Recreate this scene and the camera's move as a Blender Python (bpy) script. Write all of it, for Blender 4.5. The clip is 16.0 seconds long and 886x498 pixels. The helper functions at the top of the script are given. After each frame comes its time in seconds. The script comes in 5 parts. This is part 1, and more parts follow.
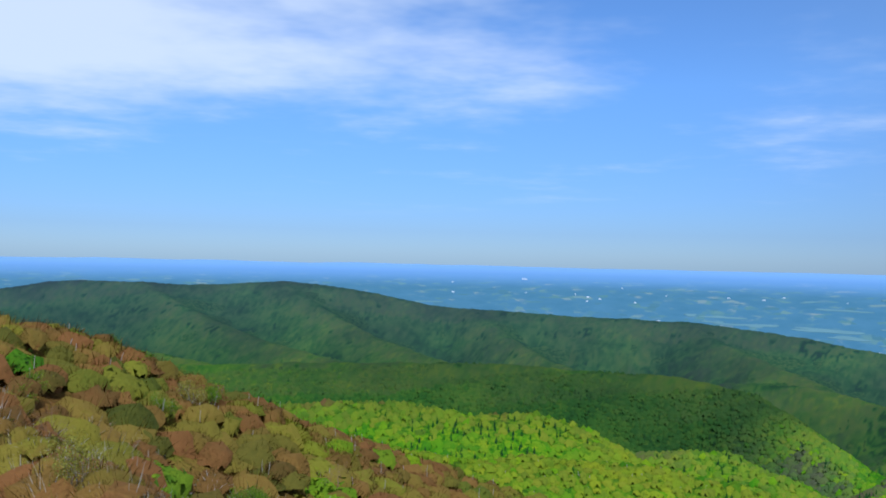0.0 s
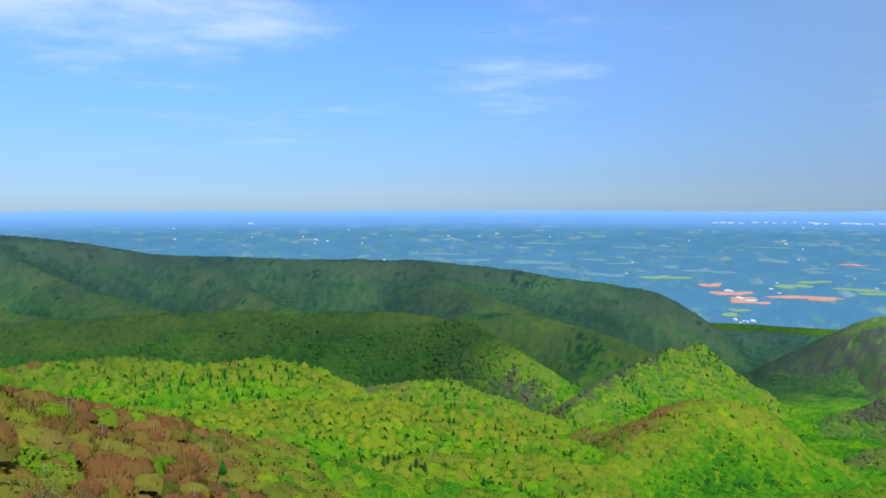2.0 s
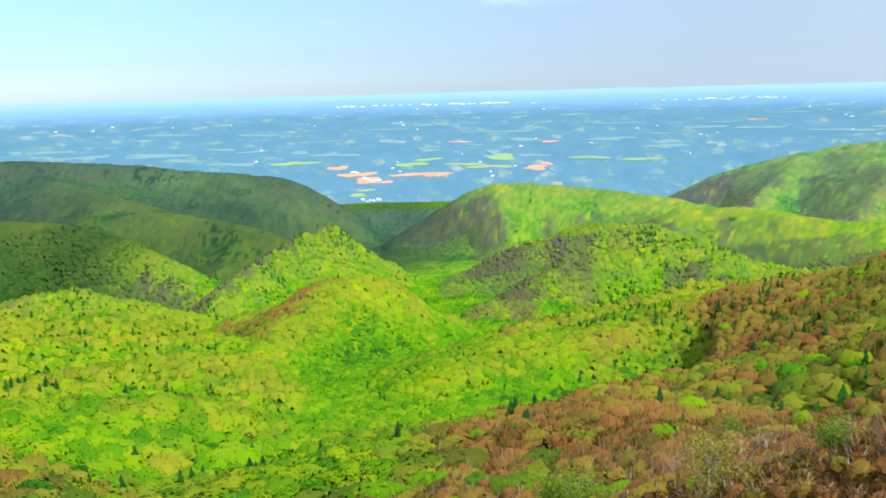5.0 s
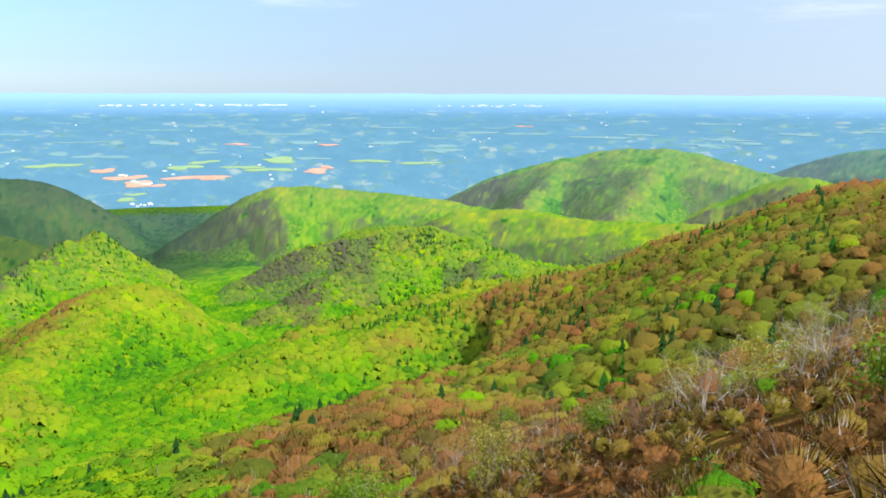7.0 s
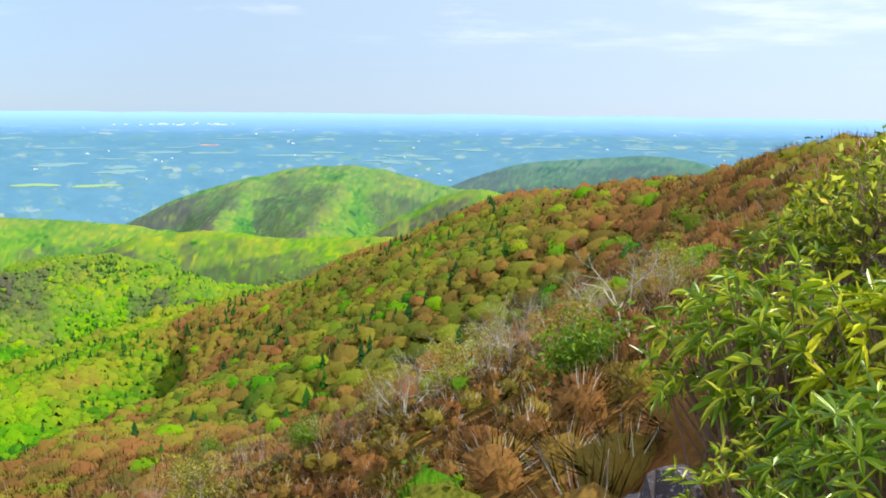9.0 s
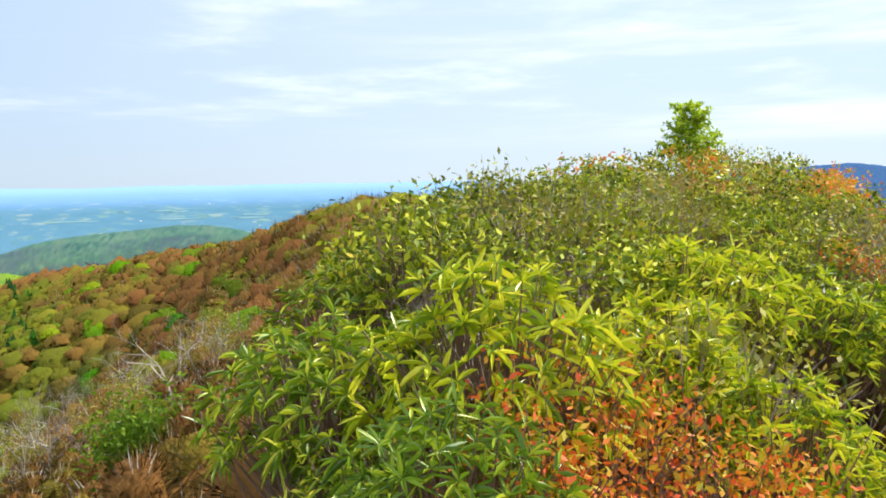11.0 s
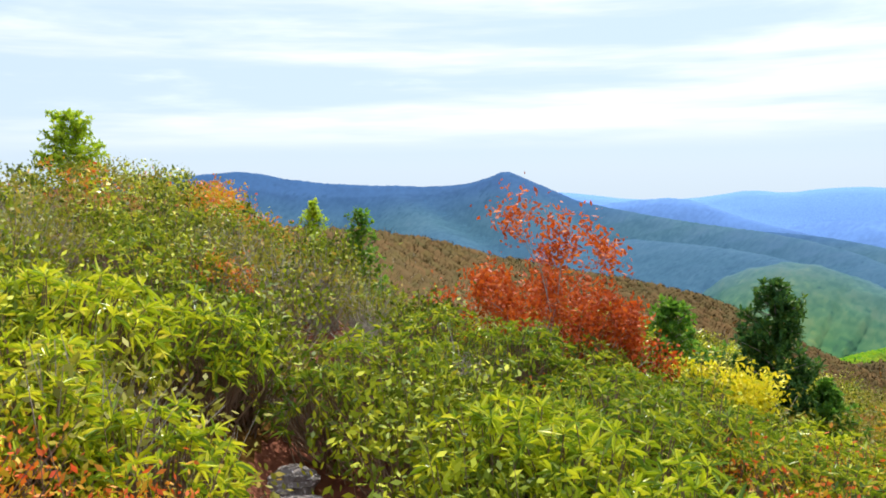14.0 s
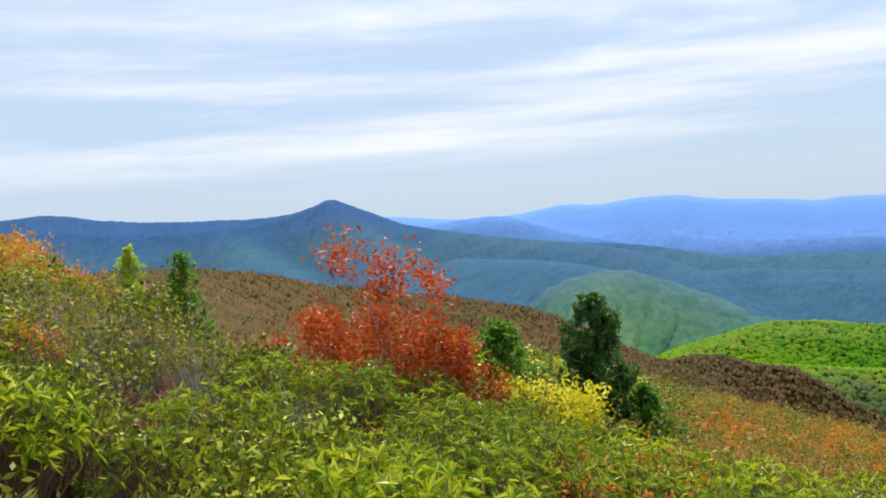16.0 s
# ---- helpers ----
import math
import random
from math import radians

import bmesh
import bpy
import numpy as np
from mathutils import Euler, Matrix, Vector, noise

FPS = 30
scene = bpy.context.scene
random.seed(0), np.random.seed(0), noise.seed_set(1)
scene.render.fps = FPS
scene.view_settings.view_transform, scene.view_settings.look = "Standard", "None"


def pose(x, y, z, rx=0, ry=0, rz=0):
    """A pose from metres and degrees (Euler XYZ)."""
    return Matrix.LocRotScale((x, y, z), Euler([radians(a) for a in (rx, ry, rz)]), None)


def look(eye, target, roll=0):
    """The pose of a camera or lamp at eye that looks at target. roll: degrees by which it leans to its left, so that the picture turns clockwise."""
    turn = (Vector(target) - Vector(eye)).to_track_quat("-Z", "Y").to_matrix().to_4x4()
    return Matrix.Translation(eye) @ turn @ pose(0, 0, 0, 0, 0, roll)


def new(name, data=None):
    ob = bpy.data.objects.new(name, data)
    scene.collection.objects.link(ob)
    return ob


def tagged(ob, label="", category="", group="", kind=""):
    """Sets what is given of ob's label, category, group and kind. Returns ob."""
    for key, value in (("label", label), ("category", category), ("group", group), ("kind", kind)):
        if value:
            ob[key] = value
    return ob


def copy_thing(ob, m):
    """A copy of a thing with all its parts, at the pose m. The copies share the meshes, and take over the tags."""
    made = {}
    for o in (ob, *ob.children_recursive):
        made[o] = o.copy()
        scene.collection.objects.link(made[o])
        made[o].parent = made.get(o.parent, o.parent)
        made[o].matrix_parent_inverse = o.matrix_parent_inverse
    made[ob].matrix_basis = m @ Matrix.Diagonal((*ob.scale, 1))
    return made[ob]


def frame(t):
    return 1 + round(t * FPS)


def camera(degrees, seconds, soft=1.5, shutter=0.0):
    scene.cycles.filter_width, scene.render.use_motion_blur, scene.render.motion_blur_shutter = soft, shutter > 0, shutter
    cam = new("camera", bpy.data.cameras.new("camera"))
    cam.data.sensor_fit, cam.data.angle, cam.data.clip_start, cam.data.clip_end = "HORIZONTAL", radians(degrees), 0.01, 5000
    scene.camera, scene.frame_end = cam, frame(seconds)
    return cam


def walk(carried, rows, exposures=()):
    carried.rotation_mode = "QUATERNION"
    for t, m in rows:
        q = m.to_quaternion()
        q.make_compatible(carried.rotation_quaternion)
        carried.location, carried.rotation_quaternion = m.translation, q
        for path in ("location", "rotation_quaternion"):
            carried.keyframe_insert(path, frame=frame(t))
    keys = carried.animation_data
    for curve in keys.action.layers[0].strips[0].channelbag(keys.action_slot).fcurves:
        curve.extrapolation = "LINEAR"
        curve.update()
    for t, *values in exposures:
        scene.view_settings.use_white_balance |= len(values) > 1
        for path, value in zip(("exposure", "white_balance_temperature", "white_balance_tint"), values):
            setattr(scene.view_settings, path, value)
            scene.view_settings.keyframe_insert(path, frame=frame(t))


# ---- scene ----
cam = camera(55.87, 16.0, soft=1.8)
walk(cam, [
    (0.0, pose(0.001, 0.001, -0.001, 90.56, -1.26, -0.00)),
    (0.5, pose(0.001, 0.002, -0.001, 90.20, -0.84, -3.22)),
    (1.0, pose(0.001, 0.002, -0.001, 89.70, -0.76, -8.02)),
    (1.5, pose(0.001, 0.002, -0.001, 88.67, -0.49, -13.23)),
    (2.0, pose(0.002, 0.003, -0.001, 86.83, 0.02, -18.57)),
    (2.5, pose(0.002, 0.003, -0.002, 84.15, 0.53, -23.72)),
    (3.0, pose(0.003, 0.004, -0.002, 81.37, 1.04, -28.51)),
    (3.5, pose(0.003, 0.005, -0.002, 79.55, 1.42, -32.93)),
    (4.0, pose(0.004, 0.007, -0.003, 78.94, 1.58, -36.94)),
    (4.2, pose(0.005, 0.008, -0.004, 78.87, 1.58, -38.29)),
    (6.3, pose(0.023, 0.035, -0.017, 78.85, 0.26, -53.13)),
    (6.5, pose(0.024, 0.036, -0.018, 78.78, -0.08, -54.66)),
    (7.0, pose(0.028, 0.043, -0.021, 78.95, -0.25, -58.50)),
    (7.5, pose(0.034, 0.053, -0.025, 79.20, -0.28, -62.58)),
    (8.0, pose(0.042, 0.065, -0.031, 79.43, -0.09, -67.29)),
    (8.2, pose(0.044, 0.071, -0.034, 79.59, -0.11, -69.36)),
    (10.3, pose(0.089, 0.227, -0.087, 82.88, -0.29, -99.54)),
    (10.5, pose(0.050, 0.202, -0.067, 83.47, 0.14, -102.66)),
    (11.0, pose(0.014, 0.134, -0.062, 84.83, 0.96, -110.56)),
    (11.5, pose(0.011, 0.037, -0.060, 85.35, 1.63, -118.38)),
    (12.0, pose(0.010, -0.029, -0.064, 85.49, 1.74, -126.06)),
    (12.5, pose(-0.011, -0.104, -0.062, 85.39, 1.47, -132.71)),
    (13.0, pose(-0.016, -0.133, -0.072, 85.40, 1.06, -139.49)),
    (13.5, pose(0.024, -0.147, -0.035, 84.92, 0.59, -145.80)),
    (14.0, pose(-0.019, -0.145, 0.034, 84.74, 0.88, -150.25)),
    (14.5, pose(-0.044, -0.140, 0.078, 85.05, 1.71, -153.62)),
    (15.0, pose(-0.054, -0.131, 0.129, 85.28, 2.55, -156.44)),
    (15.5, pose(-0.057, -0.137, 0.167, 85.59, 3.26, -159.26)),
    (16.0, pose(-0.065, -0.156, 0.189, 86.04, 4.03, -162.21)),
], exposures=[(0.0, -0.42, 5300, 10), (1.5, -0.3, 5400, 10), (2.3, -0.12, 5700, 10), (3.3, 0.42, 6500, 10), (4.2, 0.52, 6500, 10), (8.2, 0.6, 6500, 10),
              (10.3, 0.6, 6600, 10), (12.0, 0.54, 6700, 10), (14.0, 0.5, 6600, 10), (16.0, 0.22, 6400, 10)])

# ---------------------------------------------------------------- light
SUN_AZ, SUN_EL = 165.0, 52          # azimuth clockwise from +y


def compass(az, r, z=0.0):
    a = radians(az)
    return Vector((r * math.sin(a), r * math.cos(a), z))


world = bpy.data.worlds.new("sky")
scene.world = world
world.use_nodes = True
wt = world.node_tree
wt.nodes.clear()


class Net:
    """Small builder of node trees."""

    def __init__(self, tree):
        self.tree = tree

    def add(self, kind, **sets):
        n = self.tree.nodes.new(kind)
        for k, v in sets.items():
            setattr(n, k, v)
        return n

    def put(self, socket, v):
        if isinstance(v, bpy.types.NodeSocket):
            self.tree.links.new(v, socket)
        elif isinstance(v, bpy.types.Node):
            self.tree.links.new(v.outputs[0], socket)
        elif v is not None:
            socket.default_value = (*v, 1.0) if isinstance(v, tuple) and len(v) == 3 and socket.type == "RGBA" else v

    def math(self, op, a, b=None, clamp=False):
        n = self.add("ShaderNodeMath", operation=op, use_clamp=clamp)
        self.put(n.inputs[0], a)
        self.put(n.inputs[1], b)
        return n.outputs[0]

    def mix(self, f, a, b, blend="MIX"):
        n = self.add("ShaderNodeMix", data_type="RGBA", blend_type=blend)
        self.put(n.inputs[0], f)
        self.put(n.inputs[6], a)
        self.put(n.inputs[7], b)
        return n.outputs[2]

    def noise(self, vec, scale, detail=3.0, rough=0.55):
        n = self.add("ShaderNodeTexNoise")
        self.put(n.inputs["Vector"], vec)
        n.inputs["Scale"].default_value, n.inputs["Detail"].default_value = scale, detail
        n.inputs["Roughness"].default_value = rough
        return n.outputs[0]

    def ramp(self, fac, *stops):
        n = self.add("ShaderNodeValToRGB")
        e = n.color_ramp.elements
        while len(e) < len(stops):
            e.new(0.5)
        for k, (p, c) in zip(e, stops):
            k.position, k.color = p, (*c, 1.0) if isinstance(c, tuple) else (c, c, c, 1.0)
        self.put(n.inputs[0], fac)
        return n.outputs[0]

    def span(self, v, a, b, lo=0.0, hi=1.0):
        n = self.add("ShaderNodeMapRange", interpolation_type="SMOOTHSTEP")
        for k, x in enumerate((v, a, b, lo, hi)):
            self.put(n.inputs[k], x)
        return n.outputs[0]


net = Net(wt)
sky = net.add("ShaderNodeTexSky", sky_type="NISHITA", sun_disc=False, sun_elevation=radians(SUN_EL), sun_rotation=radians(SUN_AZ),
              altitude=1200.0, air_density=1.0, dust_density=0.6, ozone_density=3.0)
way = net.add("ShaderNodeTexCoord").outputs["Generated"]
split = net.add("ShaderNodeSeparateXYZ")
net.put(split.inputs[0], way)
up = split.outputs[2]
# cloud sheets, flattened towards the horizon
flat = net.add("ShaderNodeCombineXYZ")
lift = net.math("MAXIMUM", net.math("ADD", up, 0.06), 0.03)
net.put(flat.inputs[0], net.math("DIVIDE", split.outputs[0], lift))
net.put(flat.inputs[1], net.math("DIVIDE", split.outputs[1], lift))
veil = net.noise(flat.outputs[0], 0.22, 5.0, 0.55)
streak = net.noise(flat.outputs[0], 0.75, 5.0, 0.6)
# the sheet is thick towards the sun, thins out away from it, and comes back high on the far side
sunward = net.math("ADD", net.math("MULTIPLY", split.outputs[0], 0.62), net.math("MULTIPLY", split.outputs[1], -0.45))
bank = net.math("MULTIPLY", net.span(up, 0.10, 0.24), net.span(split.outputs[0], 0.42, -0.45))
cover = net.math("ADD", net.math("ADD", net.math("MULTIPLY", veil, 0.5), net.math("MULTIPLY", streak, 0.55)), net.math("MULTIPLY", bank, 0.30))
sheet = net.math("MULTIPLY", net.span(sunward, -0.3, 0.42), 0.86)
wisps = net.math("MULTIPLY", net.math("MULTIPLY", net.span(cover, 0.54, 0.80), net.span(up, 0.03, 0.12)), net.math("SUBTRACT", 1.0, net.math("MULTIPLY", sheet, 0.35)))
glare = net.math("ADD", net.math("MULTIPLY", split.outputs[0], 0.26), net.math("MULTIPLY", split.outputs[1], -0.97))
white = net.mix(net.span(glare, -0.35, 0.8), (4.3, 5.5, 6.9), (5.9, 7.0, 8.3))
clear = net.mix(1.0, sky.outputs[0], net.ramp(net.math("MULTIPLY", up, 2.0), (0.0, (0.90, 1.13, 1.52)), (0.06, (0.90, 1.09, 1.48)), (0.40, (1.62, 1.90, 2.22)), (1.0, (2.0, 2.15, 2.3))), "MULTIPLY")
# long flat bands low under the sun
flat_way = net.add("ShaderNodeCombineXYZ")
for k, (v, f) in enumerate(((split.outputs[0], 1.1), (split.outputs[1], 1.1), (up, 13.0))):
    net.put(flat_way.inputs[k], net.math("MULTIPLY", v, f))
bands = net.math("MULTIPLY", net.span(net.noise(flat_way.outputs[0], 1.2, 5.0, 0.6), 0.43, 0.72), net.math("MULTIPLY", net.span(up, 0.02, 0.06), net.span(up, 0.32, 0.14)))
bands = net.math("MULTIPLY", bands, net.span(glare, 0.35, 0.9))
open_sky = net.mix(net.math("MULTIPLY", bands, 0.8), net.mix(sheet, clear, white), (10.6, 10.6, 10.8))
tinted = net.mix(net.math("MULTIPLY", wisps, 0.85), open_sky, (13.0, 13.2, 13.6))
bg = net.add("ShaderNodeBackground")
net.put(bg.inputs[0], tinted)
bg.inputs[1].default_value = 0.085
net.put(net.add("ShaderNodeOutputWorld").inputs[0], bg)

lamp = bpy.data.lights.new("sun", "SUN")
lamp.energy, lamp.angle, lamp.color = 4.8, radians(0.6), (1.0, 0.96, 0.88)
sun = new("sun", lamp)
sun.matrix_world = look(compass(SUN_AZ, 100 * math.cos(radians(SUN_EL)), 100 * math.sin(radians(SUN_EL))), (0, 0, 0))

# ---------------------------------------------------------------- materials


def material(name, rough=0.8, gloss=0.3):
    m = bpy.data.materials.new(name)
    m.use_nodes = True
    n = Net(m.node_tree)
    b = m.node_tree.nodes["Principled BSDF"]
    b.inputs["Roughness"].default_value = rough
    b.inputs["Specular IOR Level"].default_value = gloss
    n.bsdf = b
    n.place = n.add("ShaderNodeNewGeometry").outputs["Position"]
    return m, n


def bump(n, height, strength, distance):
    k = n.add("ShaderNodeBump")
    k.inputs["Strength"].default_value, k.inputs["Distance"].default_value = strength, distance
    n.put(k.inputs["Height"], height)
    n.put(n.bsdf.inputs["Normal"], k)


def attr(n, name):
    return n.add("ShaderNodeAttribute", attribute_name=name).outputs["Fac"]


def forest_colour(n, pick, leafing, far):
    """Spring woods: bare brown and grey twigs on the heights, fresh green below, blue-green haze painted in far away.
    """
    green = n.ramp(pick, (0.0, (0.014, 0.046, 0.012)), (0.1, (0.020, 0.085, 0.006)), (0.35, (0.050, 0.168, 0.004)), (0.65, (0.118, 0.232, 0.004)), (1.0, (0.215, 0.262, 0.006)))
    brown = n.ramp(pick, (0.0, (0.062, 0.055, 0.012)), (0.3, (0.128, 0.068, 0.020)), (0.55, (0.182, 0.080, 0.026)), (0.8, (0.188, 0.108, 0.026)), (1.0, (0.150, 0.148, 0.016)))
    # haze put into the base colour: browns grey out, then everything turns blue
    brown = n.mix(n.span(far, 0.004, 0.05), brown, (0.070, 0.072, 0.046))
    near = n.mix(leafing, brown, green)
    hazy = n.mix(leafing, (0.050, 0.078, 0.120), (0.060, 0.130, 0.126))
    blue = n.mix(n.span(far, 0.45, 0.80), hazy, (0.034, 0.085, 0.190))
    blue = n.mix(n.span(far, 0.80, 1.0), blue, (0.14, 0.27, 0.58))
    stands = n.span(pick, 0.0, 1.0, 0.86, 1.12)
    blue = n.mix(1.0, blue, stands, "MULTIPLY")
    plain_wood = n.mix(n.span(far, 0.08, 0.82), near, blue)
    # cloud shade over the ridge, put into the wood colour as a darker mix
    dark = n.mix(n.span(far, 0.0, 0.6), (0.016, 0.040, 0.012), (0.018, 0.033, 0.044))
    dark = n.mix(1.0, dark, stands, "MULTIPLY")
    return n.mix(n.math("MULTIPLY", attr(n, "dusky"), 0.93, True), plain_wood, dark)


M_WOOD_FLOOR, n = material("woodland_floor", 1.0, 0.0)
grain = n.noise(n.place, 0.12, 6.0, 0.7)
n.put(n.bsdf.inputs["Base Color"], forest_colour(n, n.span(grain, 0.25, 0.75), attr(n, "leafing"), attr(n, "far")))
bump(n, grain, 0.8, 4.0)

M_CANOPY, n = material("tree_canopy", 1.0, 0.02)
mottle = n.noise(n.place, 1.3, 4.0, 0.65)
groves = n.noise(n.place, 0.03, 5.0, 0.7)
patchwork = n.math("ADD", n.math("MULTIPLY", n.math("SUBTRACT", mottle, 0.5), 0.35), n.math("MULTIPLY", n.math("SUBTRACT", groves, 0.5), 0.8))
tone = n.math("ADD", attr(n, "pick"), patchwork, True)
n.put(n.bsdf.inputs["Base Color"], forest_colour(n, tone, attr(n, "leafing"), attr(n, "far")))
bump(n, mottle, 0.45, 0.5)

M_PLAIN, n = material("distant_farmland", 0.9, 0.1)
uv = n.add("ShaderNodeUVMap", uv_map="plain").outputs[0]
vor = n.add("ShaderNodeTexVoronoi")
n.put(vor.inputs["Vector"], uv)
vor.inputs["Scale"].default_value = 1.0
parcel = n.add("ShaderNodeSeparateColor")
n.put(parcel.inputs[0], vor.outputs["Color"])
patchy = n.noise(uv, 0.35, 4.0, 0.6)
# the blue of distance haze is painted into these wood and field colours
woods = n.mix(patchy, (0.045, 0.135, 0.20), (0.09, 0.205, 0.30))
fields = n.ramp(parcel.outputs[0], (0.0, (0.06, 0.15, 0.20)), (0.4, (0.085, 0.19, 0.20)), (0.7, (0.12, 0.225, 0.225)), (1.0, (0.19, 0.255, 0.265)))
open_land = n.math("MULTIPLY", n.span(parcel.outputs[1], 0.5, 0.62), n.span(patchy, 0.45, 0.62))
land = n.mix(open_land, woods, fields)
# land colour fades to pale blue: painted haze towards the horizon
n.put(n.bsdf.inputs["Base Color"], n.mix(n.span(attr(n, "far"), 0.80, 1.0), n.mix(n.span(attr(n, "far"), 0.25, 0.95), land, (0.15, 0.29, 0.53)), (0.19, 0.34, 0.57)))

M_SOIL, n = material("red_clay_soil", 0.95, 0.1)
grain = n.noise(n.place, 6.0, 6.0, 0.7)
n.put(n.bsdf.inputs["Base Color"], n.mix(grain, (0.09, 0.035, 0.022), (0.27, 0.095, 0.055)))
bump(n, grain, 0.8, 0.05)

# ---------------------------------------------------------------- the shape of the land
# Ridge lines: azimuth (degrees), distance (m) and height angle (degrees) of the treetops as seen from the summit.
# falls: slope to the left and right of the line, going along it; trees: height of the woods on it.


def lattice(ix, iy, seed):
    h = np.sin(ix * 127.1 + iy * 311.7 + seed * 74.7) * 43758.5453
    return h - np.floor(h)


def value_noise(x, y, seed=0):
    ix, iy = np.floor(x), np.floor(y)
    fx, fy = x - ix, y - iy
    fx, fy = fx * fx * (3 - 2 * fx), fy * fy * (3 - 2 * fy)
    a, b = lattice(ix, iy, seed), lattice(ix + 1, iy, seed)
    c, d = lattice(ix, iy + 1, seed), lattice(ix + 1, iy + 1, seed)
    return (a * (1 - fx) + b * fx) * (1 - fy) + (c * (1 - fx) + d * fx) * fy


def fbm(x, y, seed=0, octaves=4):
    total, amp = 0.0, 0.5
    for k in range(octaves):
        total, amp, x, y = total + amp * (value_noise(x, y, seed + k) - 0.5), amp * 0.5, x * 2.03, y * 2.03
    return total


def smooth(v, a, b):
    u = np.clip((v - a) / (b - a), 0, 1)
    return u * u * (3 - 2 * u)


RIDGES = []


def ridge(points, falls, trees=5.0, round_off=0.0, metres=False, brow=(0.0, 0.0)):
    line = []
    for az, r, e in points:
        z = e if metres else r * math.tan(radians(e)) - trees
        line.append((r * math.sin(radians(az)), r * math.cos(radians(az)), z))
    pts = np.array(line)
    # rounder lines: one corner-cutting pass
    if len(pts) > 2:
        cut = [pts[0]]
        for a, b in zip(pts[:-1], pts[1:]):
            cut += [a * 0.75 + b * 0.25, a * 0.25 + b * 0.75]
        pts = np.array(cut + [pts[-1]])
    fl, fr = falls if isinstance(falls, tuple) else (falls, falls)
    if not metres and trees == 5 and points[0][1] > 600 and points[0][0] < 112:
        fl, fr, round_off = fl * 1.3, fr * 1.3, round_off * 0.6
    RIDGES.append((pts, (fl, fr), round_off, brow))


# the summit ridge that runs off past the pine and falls away as a brown shoulder
ridge([(0, 0.0, -2.2), (106.5, 8.5, -1.15), (117, 14, -0.75), (124, 21, -0.3), (127, 28, 0.0), (131, 45, -2.0), (136, 90, -7.5), (141, 130, -10)], (0.75, 0.18), metres=True, brow=(8.6, 0.70))
ridge([(131, 45, -1.5), (140, 120, -1.9), (147, 150, -3.0), (153, 180, -4.8), (162, 230, -6.3), (168, 270, -7.8), (174, 300, -10.7), (179, 320, -12.7), (184, 330, -15.8), (188, 330, -19)], (0.45, 0.45), 4.0, 8)
# behind the viewer
ridge([(228, 22, -7), (230, 60, -11), (262, 200, -20), (290, 600, -60)], 0.45, metres=True)
# brown slope below the knoll, out to the wooded spur
ridge([(116, 24, -2.5), (107.8, 80, -0.3), (104, 130, -1.3), (100.2, 200, -2.8), (97, 270, -4.0)], (0.86, 0.36), 3.6, 6)
ridge([(97, 270, -4.0), (92, 330, -4.55), (88.6, 370, -5.2), (83.7, 420, -5.55), (81.5, 440, -6.7), (77.8, 480, -8.3), (73.9, 530, -9.6), (70, 560, -11.5), (66, 600, -12.3), (62, 620, -13.4), (58, 600, -15.3), (53, 560, -16.7), (47, 530, -17.3), (43, 480, -19.8)], (0.48, 0.36), 3.6, 10)
ridge([(108, 22, -6.5), (101, 50, -8.0), (97.5, 70, -9.1), (92.4, 90, -11.0), (85.6, 110, -14.8), (78, 130, -17.1), (69.2, 140, -20.4), (63.5, 150, -22.5), (53, 150, -26.5)], (0.6, 0.6), 2.4, 5)
# brown slope to the left of the summit
ridge([(300, 70, -4.0), (332, 130, -3.5), (335.5, 150, -4.7), (342, 165, -7.9), (347.5, 190, -9.6), (353.2, 210, -11.7), (358, 230, -12.8), (5, 250, -15.3)], (0.55, 0.50), 3.4, 10)
ridge([(358, 230, -13.2), (5, 250, -15.3), (12.4, 262, -17.4), (22.6, 280, -19.1), (26.3, 280, -19.8), (34, 275, -22.8)], (0.55, 0.13), 5.0, 10)
ridge([(0, 0, -2.6), (342, 40, -12), (328, 100, -17)], 0.75, metres=True)
# hills in the valley, near to far
ridge([(3, 420, -16.5), (11.6, 450, -16.9), (17.1, 470, -16.45), (23.4, 480, -16.45), (27.4, 470, -16.9), (29.5, 450, -18.2)], 0.68, 5, 14)
ridge([(-8, 640, -11.4), (-4.8, 640, -12.0), (1.6, 620, -13.2), (5.2, 640, -12.7), (9.5, 660, -12.6), (16.4, 670, -13.15), (22.2, 670, -14.05), (27.4, 660, -15.4), (29.5, 640, -16.6)], 0.57, 5, 16)
ridge([(-20, 950, -8.6), (-11.4, 930, -9.4), (-4.6, 920, -9.5), (-1.5, 900, -9.5), (1.1, 880, -10.1), (5.3, 880, -10.1), (7.1, 880, -10.05), (10.7, 870, -11.1), (13.3, 850, -12.6), (15, 830, -13.6)], 0.54, 5, 18)
ridge([(12.5, 1050, -12.3), (18, 1040, -11.3), (21.9, 1000, -12.7), (26.2, 950, -14.3)], 0.54, 5, 18)
ridge([(22, 400, -21.5), (25.8, 470, -19.3), (29.1, 560, -18.0), (31.6, 660, -15.8), (34.4, 760, -13.2), (37.2, 820, -12.4), (39.6, 860, -12.8), (41.1, 880, -14.0), (42.6, 890, -15.2)], 0.63, 5, 20)
ridge([(27, 1050, -13.6), (28.5, 1130, -12.6), (31.7, 1250, -10.4), (35.3, 1330, -8.85), (37.2, 1370, -9.7), (39, 1400, -11.4)], 0.68, 5, 20)
